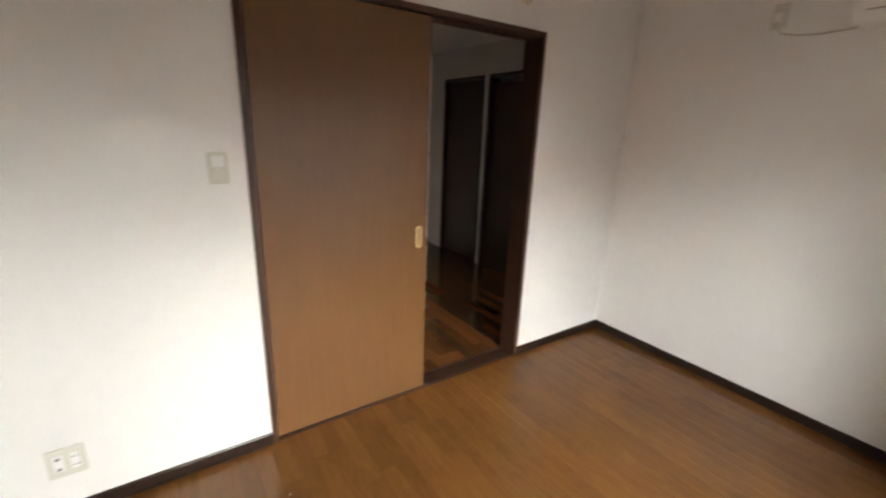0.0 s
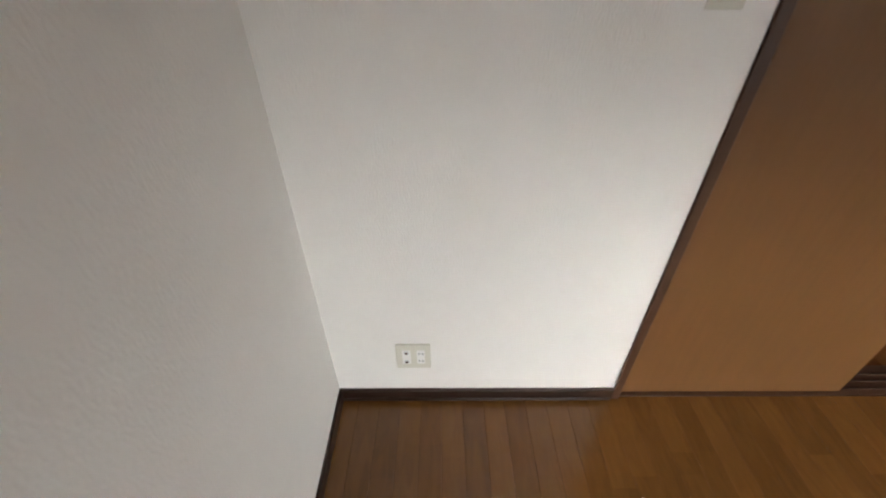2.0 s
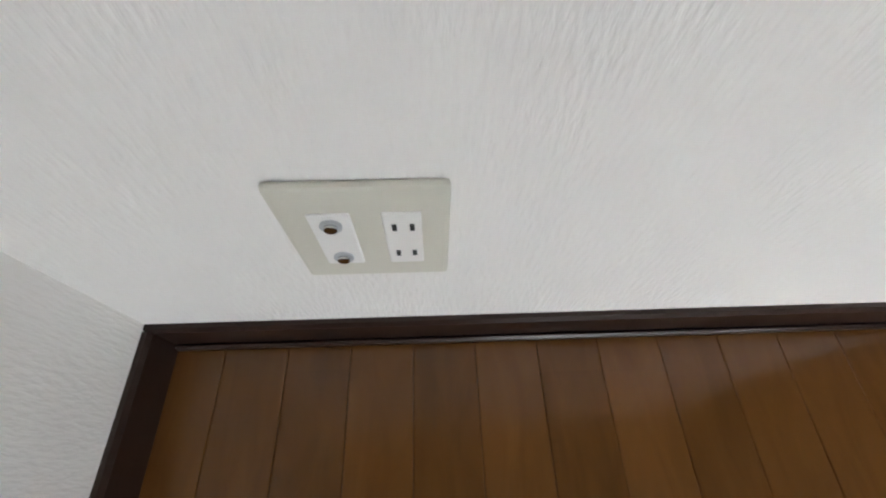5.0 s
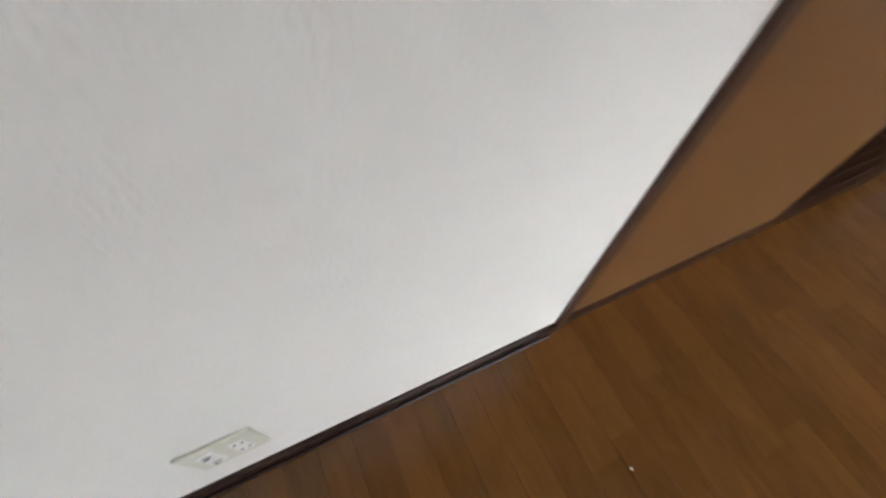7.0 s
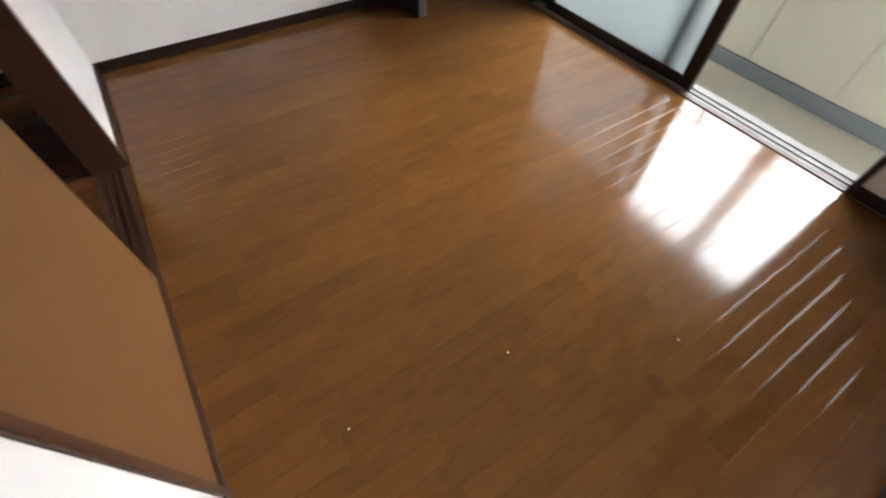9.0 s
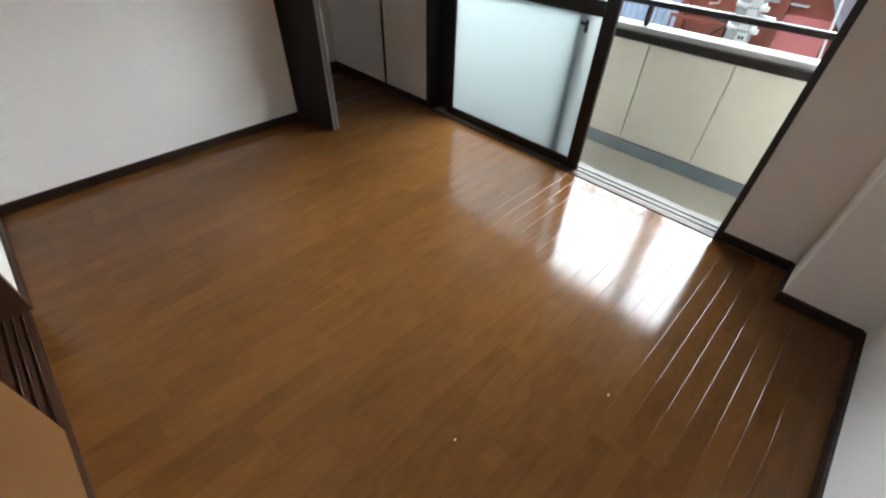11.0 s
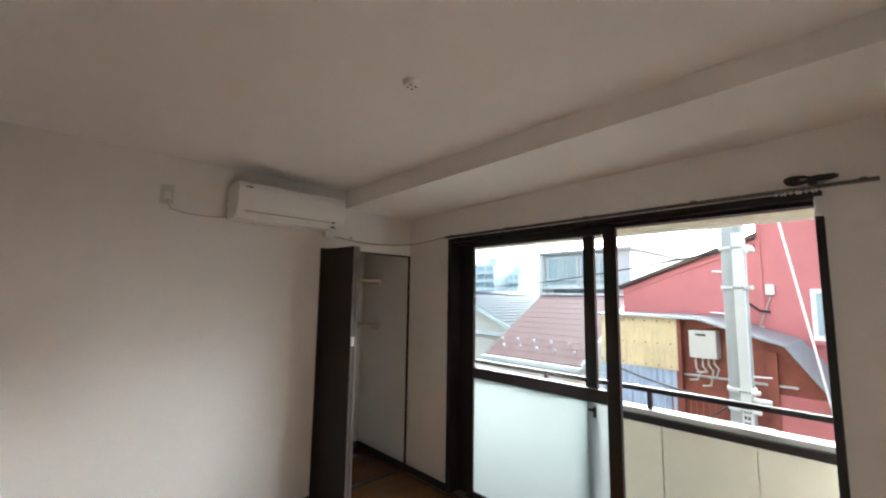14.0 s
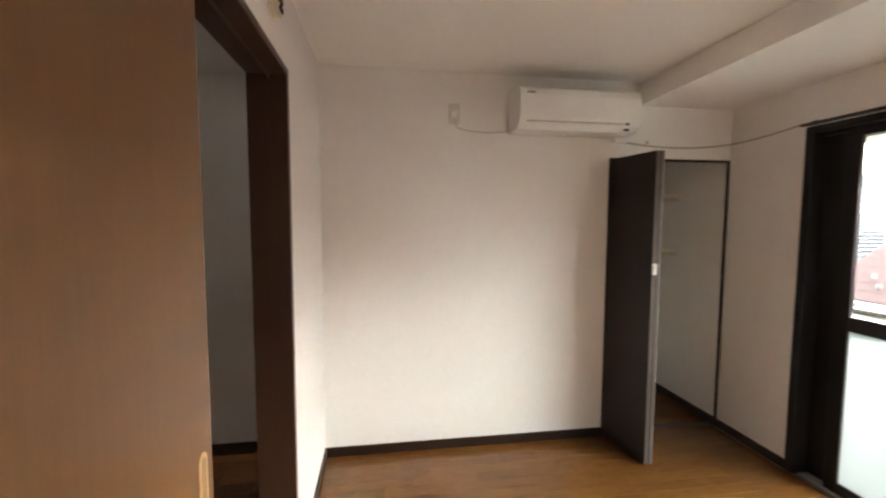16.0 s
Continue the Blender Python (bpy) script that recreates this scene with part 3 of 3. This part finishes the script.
# red house with a sloping eave line and a taller part
def corrugated(y0, y1, z0, z1, x, step, depth, thick=0.006):
    """One folded sheet with upright ribs, facing -x."""
    front, n = [], int((y1 - y0) / step)
    for k in range(n):
        y = y0 + (y1 - y0) * k / n
        front += [(x, y), (x - depth, y + step * 0.2), (x - depth, y + step * 0.5), (x, y + step * 0.7)]
    front.append((x, y1))
    return prism(front + [(px + thick, py) for px, py in reversed(front)], "z", z0, z1)


rh = thing("red_house", (9.5, 2, GZ), "red clad house with a dark sloping roof edge", "house")
part("wall", prism([(4.47, GZ), (4.47, 1.72), (2.03, 2.62), (2.03, GZ)], "x", 9.5, 14), REDWALL, rh)
part("tall_wall", prism([(2.03, GZ), (2.03, 3.3), (-6, 3.3), (-6, GZ)], "x", 9.48, 14), REDWALL, rh)
part("roof", prism([(4.60, 1.70), (4.60, 1.76), (2.03, 2.71), (2.03, 2.63)], "x", 9.38, 14), HALLDOOR, rh, "dark brown metal roof edge")
part("trim", prism([(4.47, 1.60), (4.47, 1.66), (2.04, 2.56), (2.04, 2.50)], "x", 9.47, 9.5), REDWALL, rh)
part("corner_post", boxes((9.44, 9.48, 1.99, 2.05, GZ, 3.3)), REDWALL, rh)
wnd = part("window", boxes((9.43, 9.48, 0.45, 1.37, 0.86, 1.70), bevel=0.01), WHITEP, rh, "white framed window")
part("pane", boxes((9.42, 9.435, 0.52, 1.30, 0.95, 1.63)), CURTAIN, wnd)
part("sill", boxes((9.40, 9.48, 0.42, 1.40, 0.80, 0.86)), REDWALL, wnd)
part("meter_box", boxes((9.38, 9.48, 1.83, 1.95, 1.60, 1.78), bevel=0.01), WHITEP, rh, "small white junction box")
part("bracket", boxes((9.38, 9.48, 2.0, 2.08, 0.80, 1.05), bevel=0.01), WHITEP, rh, "small white bracket")
part("cable", tube(sag((9.45, 1.89, 1.6), (9.42, 2.15, 0.95), 0.10) , 0.012, 6), CORD, rh)
part("cable", tube([(9.4, 2.3, 1.5), (9.4, 2.2, 1.45), (9.4, 2.05, 1.32), (9.4, 1.9, 1.3)], 0.02, 6), BLACK, rh)

# shed with yellow plastic sheet, blue corrugated fence and a bent roof
shed = thing("shed", (8, 3, GZ), "rusty brown shed with a bent metal roof", "shed")
part("wall", prism([(2.96, GZ), (2.96, 1.16), (2.62, 1.16), (1.50, 0.80), (1.06, 0.18), (1.06, GZ)], "x", 8.15, 9.3), BROWNWALL, shed)
part("side_wall", boxes((8.16, 9.3, 2.96, 4.25, GZ, 1.12)), BROWNWALL, shed)
part("roof", prism([(2.98, 1.18), (2.98, 1.215), (2.60, 1.215), (1.50, 0.875), (1.49, 0.845), (2.60, 1.18)], "x", 7.80, 9.4), SHEETROOF, shed, "galvanised sheet roof")
part("roof_apron", prism([(1.52, 0.845), (1.50, 0.875), (0.92, 0.06), (0.95, 0.04)], "x", 7.80, 9.4), SHEETROOF, shed, "steep galvanised sheet roof")
part("roof_left", boxes((7.85, 9.4, 2.98, 4.3, 1.19, 1.225)), SHEETROOF, shed)
ysheet = part("yellow_sheet", corrugated(2.95, 4.25, 0.325, 1.185, 7.99, 0.075, 0.010), YELLOW, shed, "faded yellow corrugated plastic sheet")
for z in (0.38, 0.75, 1.12):
    for i in range(7):
        part("washer", tube([(7.965, 3.05 + i * 0.2, z), (7.975, 3.05 + i * 0.2, z)], 0.012, 8), BROWNWALL, ysheet)
part("blue_sheet", corrugated(2.97, 4.25, -0.95, 0.33, 8.03, 0.10, 0.03), BLUESHEET, shed, "blue-grey corrugated metal sheet")
part("beam", boxes((8.08, 8.15, 1.45, 2.9, 0.26, 0.285)), STEEL, shed)
part("post", boxes((8.05, 8.15, 1.66, 1.78, GZ, 0.75)), BROWNWALL, shed)
part("post", boxes((8.0, 8.1, 2.90, 2.98, GZ, 1.18)), BROWNWALL, shed)
part("inner_wall", boxes((8.10, 8.15, 1.10, 1.66, GZ, 0.15)), REDWALL, shed, "red lower wall")
fencething = thing("metal_fence", (7.8, 2.5, GZ), "thin rusty metal fence", "fence")
for i in range(12):
    part("bar", boxes((7.78, 7.80, 2.05 + i * 0.085, 2.065 + i * 0.085, GZ, -0.02)), BROWNWALL, fencething)
part("fence_rail", boxes((7.775, 7.805, 2.03, 3.02, -0.06, -0.02)), BROWNWALL, fencething)
boil = thing("water_heater", (8.0, 2.55, 0.57), "white wall-mounted gas water heater with pipes", "water heater")
part("case", boxes((7.88, 8.14, 2.36, 2.74, 0.58, 1.01), bevel=0.012, seg=2), HEATER, boil)
part("flue", boxes((7.86, 7.885, 2.50, 2.64, 0.93, 0.96)), BLACK, boil)
for i, (dy, dz) in enumerate(((0.0, -0.28), (0.08, -0.42), (0.16, -0.22), (0.26, -0.35))):
    y = 2.43 + dy
    part("pipe", tube([(8.0, y, 0.60), (8.0, y, 0.5 - 0.03 * i), (8.0, y - 0.06, 0.42 - 0.03 * i), (8.0, y - 0.02, 0.58 + dz), (8.0, y + 0.1, 0.56 + dz)], 0.014, 8), HEATER, boil)

coil = thing("cable_coil", (7.75, 2.05, -0.2), "black cable coiled beside the shed", "cable")
part("loop", tube([(7.75 + 0.01 * math.sin(k), 2.05 + 0.16 * math.cos(k * 0.42), -0.12 + 0.16 * math.sin(k * 0.42)) for k in range(46)], 0.013, 6), BLACK, coil)
part("hanger", tube([(7.75, 2.05, 0.03), (7.80, 2.06, -0.03)], 0.01, 6), STEEL, coil)

# utility pole with a white cover strip, bands and cables
pole = thing("utility_pole", (5.4, 1.55, GZ), "grey concrete utility pole with white cover and bands", "utility pole")
part("shaft", tube([(5.42, 1.555, GZ), (5.42, 1.545, 6.0)], [0.112, 0.100], 24), POLE, pole)
part("cover", boxes((5.27, 5.33, 1.445, 1.535, -1.5, 2.17), bevel=0.012, seg=2), POLECOVER, pole, "white cable cover")
for z in (0.62, 0.44, 1.62, 2.02):
    part("band", tube([(5.42, 1.55, z - 0.02), (5.42, 1.55, z + 0.02)], 0.122, 24), STEEL, pole, "galvanised band")
    part("bolt", boxes((5.28, 5.32, 1.38, 1.44, z - 0.02, z + 0.02), bevel=0.006), STEEL, pole)
    part("strap", boxes((5.262, 5.335, 1.436, 1.544, z - 0.012, z + 0.012), bevel=0.004), STEEL, pole, "steel strap round the cover")
    for k in range(4):
        part("stud", boxes((5.255, 5.263, 1.452 + 0.024 * k, 1.462 + 0.024 * k, z - 0.008, z + 0.008)), BLACK, pole)
for z, y in ((0.75, 1.30), (1.35, 1.78), (0.28, 1.30), (1.78, 1.74)):
    part("step_bolt", tube([(5.40, 1.55, z), (5.40, y, z + 0.01)], 0.008, 8), STEEL, pole)
for k in range(3):
    for dy in (0.0, 0.028):
        part("mark", boxes((5.2685, 5.2705, 1.465 + dy, 1.485 + dy, 0.42 - 0.055 * k, 0.45 - 0.055 * k)), BLACK, pole)
part("insulator", tube([(5.3, 1.42, 1.98), (5.3, 1.36, 2.0)], 0.03, 12), STEEL, pole)
part("insulator", tube([(5.3, 1.45, 0.55), (5.3, 1.30, 0.54)], 0.03, 12), STEEL, pole)
stay = thing("stay_wire_guard", (6.5, 1.1, 0), "white slanting stay wire guard", "stay wire")
part("guard", tube([(6.5, 1.45, 3.3), (6.5, 1.313, 2.441), (6.5, 0.938, 0.053), (6.5, 0.46, GZ)], 0.012, 10), WHITEP, stay)

for a, b, d, r in (((5.4, 1.65, 2.0), (16, 16, 2.2), 0.25, 0.012), ((5.4, 1.6, 2.25), (15, 14, 3.9), 0.2, 0.009), ((5.4, 1.6, 0.45), (8.0, 4.2, 0.33), 0.05, 0.012),
                   ((5.4, 1.6, 0.5), (7.9, 3.0, -0.6), 0.05, 0.010), ((5.4, 1.5, 0.1), (9.3, 1.0, -0.6), 0.1, 0.012), ((5.4, 1.6, 2.6), (18, 18, 3.6), 0.2, 0.008)):
    c = thing("overhead_cable", a, "thin dark overhead cable", "cable", "overhead cables")
    part("wire", tube(sag(a, b, d, 16), r, 6), BLACK, c)

# house with a red metal roof and snow guards
rr = thing("red_roof_house", (10.5, 6.7, GZ), "house with a faded red metal roof and snow guards", "house")
EY0, EY1 = 5.25, 8.05
part("wall", boxes((9.3, 14.0, EY0 + 0.25, EY1 - 0.2, GZ, -0.15)), STUCCO, rr)
part("gable", prism([(9.3, -0.15), (11.75, 1.48), (14.0, -0.15)], "y", EY0 + 0.25, EY1 - 0.2), GREYBLD, rr)


def slope(x0, z0, x1, z1, y0, y1, t):
    return prism([(x0, z0), (x1, z1), (x1, z1 - t), (x0, z0 - t)], "y", y0, y1)


RS = (1.60 - 0.0) / 2.75
roof = part("roof", slope(9.0, 0.0, 11.75, 1.60, EY0, EY1, 0.07), REDROOF, rr, "faded red sheet roof")
part("roof_back", slope(11.75, 1.60, 14.4, 0.0, EY0, EY1, 0.07), REDROOF, rr)
for i in range(1, 12):
    x = 9.0 + 2.75 * i / 12
    z = RS * (x - 9.0)
    part("lap", slope(x, z + 0.005, x + 0.03, z + 0.005 + RS * 0.03, EY0, EY1, 0.012), REDROOF, roof)
part("ridge_cap", boxes((11.68, 11.82, EY0, EY1, 1.58, 1.635), bevel=0.015), GUTTER, rr)
part("verge", slope(8.98, 0.02, 11.75, 1.63, EY0 - 0.05, EY0, 0.12), GUTTER, rr, "pale verge flashing")
for row in range(2):
    for i in range(5):
        x = 9.35 + 0.25 * row
        y = 5.6 + i * 0.52 + 0.26 * row
        z = RS * (x - 9.0)
        part("snow_guard", boxes((x - 0.03, x + 0.03, y - 0.03, y + 0.03, z - 0.01, z + 0.07), bevel=0.01), GUTTER, rr, "small pale snow guard")
gut = part("gutter", boxes((8.86, 9.0, EY0 - 0.05, EY1, -0.14, -0.03), bevel=0.02, seg=2), GUTTER, rr, "pale green gutter")
part("fascia", boxes((8.98, 9.3, EY0, EY1, -0.22, -0.08)), GUTTER, rr)
ext = thing("grey_lean_to", (9.5, 4.9, GZ), "grey ribbed lean-to roof beside the red roof", "roof")
bm = slope(9.0, -0.45, 11.6, 0.9, 4.5, 5.2, 0.06)
part("sheet", bm, GREYBLD, ext)
for i in range(1, 22):
    x = 9.0 + 2.6 * i / 22
    part("rib", slope(x, -0.45 + 0.519 * (x - 9) + 0.02, x + 0.03, -0.45 + 0.519 * (x + 0.03 - 9) + 0.02, 4.5, 5.2, 0.03), GREYBLD, ext)
part("wall", boxes((9.2, 11.6, 4.55, 5.15, GZ, -0.5)), STUCCO, ext)

# house with blue-grey tiles
th = thing("tiled_house", (15, 12, GZ), "cream house with a blue-grey tiled roof", "house")
part("wall", boxes((14.2, 20, 10.6, 17.0, GZ, 0.35)), STUCCO, th)
part("gable_wall", prism([(11.0, 0.3), (13.9, 1.45), (16.8, 0.3)], "x", 14.3, 19), STUCCO, th)


def tile_course(y0, z0, y1, z1, x0, x1, rows, cols):
    bm = bmesh.new()
    for r in range(rows):
        for c in range(cols):
            a, b = r / rows, (r + 1) / rows
            xa, xb = x0 + (x1 - x0) * c / cols, x0 + (x1 - x0) * (c + 1) / cols
            ya, yb = y0 + (y1 - y0) * a, y0 + (y1 - y0) * b
            za, zb = z0 + (z1 - z0) * a, z0 + (z1 - z0) * b
            pts = [(xa, ya, za + 0.05), (xa * 0.5 + xb * 0.5, ya, za + 0.09), (xb, ya, za + 0.05), (xb, yb, zb), (xa * 0.5 + xb * 0.5, yb, zb + 0.04), (xa, yb, zb)]
            low = [(p[0], p[1], p[2] - 0.08) for p in pts[:3]]
            v = [bm.verts.new(p) for p in pts + low]
            bm.faces.new((v[0], v[1], v[4], v[5]))
            bm.faces.new((v[1], v[2], v[3], v[4]))
            bm.faces.new((v[6], v[7], v[1], v[0]))
            bm.faces.new((v[7], v[8], v[2], v[1]))
    bmesh.ops.recalc_face_normals(bm, faces=bm.faces)
    return bm


tagged(part("roof_tiles", tile_course(10.4, 0.15, 13.9, 1.62, 13.8, 20.0, 14, 24), TILE, th, "blue-grey glazed roof tiles"), kind="stuff")
part("roof_back", prism([(13.9, 1.62), (17.2, 0.15), (17.2, 0.05), (13.9, 1.5)], "x", 13.8, 20.0), TILE, th)
part("roof_base", prism([(10.4, 0.12), (13.9, 1.58), (13.9, 1.5), (10.4, 0.04)], "x", 13.8, 20.0), TILE, th)
part("ridge", tube([(13.75, 13.9, 1.68), (20, 13.9, 1.68)], 0.10, 10), TILE, th)
part("bargeboard", prism([(10.35, 0.10), (13.9, 1.60), (13.9, 1.44), (10.35, -0.06)], "x", 13.72, 13.82), GUTTER, th)
part("eaves_band", boxes((13.9, 14.3, 10.4, 16.8, -0.10, 0.02)), GUTTER, th)

# pale building with tall windows
gb = thing("grey_building", (17, 9.5, GZ), "pale grey building with large upper windows", "building")
part("wall", boxes((17.2, 24, 7.5, 11.7, GZ, 3.5)), GREYBLD, gb)
part("roof", boxes((16.9, 24.2, 7.3, 11.85, 3.5, 3.62), bevel=0.02), GREYBLD, gb)
part("corner_post", boxes((16.98, 17.2, 11.5, 11.7, GZ, 3.5)), GUTTER, gb)
for a, b in ((9.75, 11.3), (8.3, 9.65)):
    w = part("window", boxes((17.1, 17.2, a, b, 2.02, 3.38), bevel=0.01), GUTTER, gb)
    for k in range(3):
        y0, y1 = a + 0.05 + (b - a - 0.1) * k / 3 + 0.02, a + 0.05 + (b - a - 0.1) * (k + 1) / 3 - 0.02
        part("pane", boxes((17.08, 17.105, y0, y1, 2.10, 3.32)), PALEGLASS if k != 1 else CURTAIN, w)
    part("rail", boxes((16.92, 16.97, a - 0.1, b + 0.1, 2.30, 2.34)), GUTTER, w)
part("ledge", boxes((16.7, 17.2, 7.4, 11.6, 1.9, 2.0), bevel=0.01), GUTTER, gb)
part("recess", boxes((17.15, 17.205, 8.2, 11.0, 1.62, 1.9)), DARKGLASS, gb)

# far apartment blocks with balconies, distance haze put into their pale colour
def apartments(x, y0, y1, floors, z_top, label):
    ap = thing("apartment_building", (x, (y0 + y1) / 2, GZ), label, "building", "distant apartment buildings")
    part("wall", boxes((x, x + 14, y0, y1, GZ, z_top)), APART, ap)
    fh = 2.3
    for f in range(floors):
        z = z_top - 0.8 - fh * (f + 1)
        # flat strip, coloured darker to stand for the shade behind the balcony
        part("recess", boxes((x - 0.1, x, y0 + 0.4, y1 - 0.4, z + 0.9, z + fh - 0.1)), APARTSHADE, ap)
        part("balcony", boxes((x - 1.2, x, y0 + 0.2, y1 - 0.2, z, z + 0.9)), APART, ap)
        n = max(2, int((y1 - y0) / 3.5))
        for k in range(n + 1):
            y = y0 + 0.3 + (y1 - y0 - 0.6) * k / n
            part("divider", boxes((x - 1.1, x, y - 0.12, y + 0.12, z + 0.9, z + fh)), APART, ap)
    part("stair_tower", boxes((x + 1, x + 5, y0 + 1, y0 + 4, z_top, z_top + 1.6)), APART, ap)


apartments(90, 74.5, 92, 6, 11.0, "apartment block far away, haze painted pale blue-grey")
apartments(94, 69.0, 73.5, 5, 8.6, "smaller apartment block far away, paled by painted haze")

# ---- floors with single boards ----
fl = structure("floor", boxes((-0.002, W + 0.02, -0.01, D + 0.0, -0.06, -0.010), (1.80, W, D, 4.2, -0.06, -0.010)), UNDER, "glossy brown strip wood floor", "floor")


def plank_mesh(length, width):
    b, c = 0.0007, 0.0015
    x, y = length / 2, width / 2
    v = [(-x, -y, -0.010), (x, -y, -0.010), (x, y, -0.010), (-x, y, -0.010), (-x, -y, -b), (x, -y, -b), (x, y, -b), (-x, y, -b),
         (-x, -y + c, 0), (x, -y + c, 0), (x, y - c, 0), (-x, y - c, 0)]
    f = [(0, 1, 5, 4), (1, 2, 6, 5), (2, 3, 7, 6), (3, 0, 4, 7), (4, 5, 9, 8), (5, 6, 10, 9), (6, 7, 11, 10), (7, 4, 8, 11), (8, 9, 10, 11)]
    me = bpy.data.meshes.new("plank")
    me.from_pydata(v, [], f)
    me.materials.append(PLANK)
    return me


rng = random.Random(11)
PW = 0.0752
row = 0
y = -0.009
while y < D - 0.001:
    w = min(PW, D - y)
    x = 0.0
    first = True
    while x < W - 0.001:
        length = rng.choice((0.07, 0.24, 0.36, 0.48, 0.6, 0.75)) * (rng.uniform(0.3, 1) if first else 1)
        first = False
        if W - 0.012 - (x + length) < 0.08:
            length = W - 0.012 - x
        p = new("plank", plank_mesh(length, w - 0.0006))
        p.location = (x + length / 2, y + w / 2, 0)
        p.parent = fl
        x += length
        if x >= W - 0.013:
            break
    y += w
y = D
while y < 4.2:
    w = min(PW, 4.2 - y)
    p = new("plank", plank_mesh(W - 1.80 - 0.001, w - 0.0006))
    p.location = ((W + 1.80) / 2, y + w / 2, 0)
    p.parent = fl
    y += w

hf = structure("hall_floor", boxes((-2.85, -T - 0.012, 0.3, 5.0, -0.06, -0.010)), UNDER, "brown strip wood hallway floor", "floor")
verts, faces = [], []
y = 0.3
while y < 4.95:
    x = -2.85
    while x < -T - 0.02:
        length = min(rng.choice((0.5, 0.7, 0.9)), -T - 0.012 - x)
        k = len(verts)
        x0, x1, y0, y1 = x + 0.0006, x + length - 0.0006, y + 0.0006, y + PW - 0.0006
        verts += [(x0, y0, -0.010), (x1, y0, -0.010), (x1, y1, -0.010), (x0, y1, -0.010), (x0, y0, 0), (x1, y0, 0), (x1, y1, 0), (x0, y1, 0)]
        faces += [(k + 4, k + 5, k + 6, k + 7), (k, k + 1, k + 5, k + 4), (k + 1, k + 2, k + 6, k + 5), (k + 2, k + 3, k + 7, k + 6), (k + 3, k, k + 4, k + 7)]
        x += length
    y += PW
me = bpy.data.meshes.new("hall_planks")
me.from_pydata(verts, [], faces)
me.materials.append(HALLWOOD)
hp = new("hall_planks", me)
hp.parent = hf
tagged(hp, kind="stuff")

for cx, cy, r in ((0.895, 0.905, 0.003), (0.345, 0.975, 0.0028), (1.42, 0.62, 0.003)):
    bm = bmesh.new()
    bmesh.ops.create_icosphere(bm, subdivisions=1, radius=r)
    for v in bm.verts:
        v.co = Vector((v.co.x * 1.5, v.co.y, max(v.co.z * 0.6, -r * 0.5))) + Vector((cx, cy, r * 0.5))
    single("crumb", bm, WHITEP, "tiny pale crumb on the wood floor", "debris", "floor crumbs")
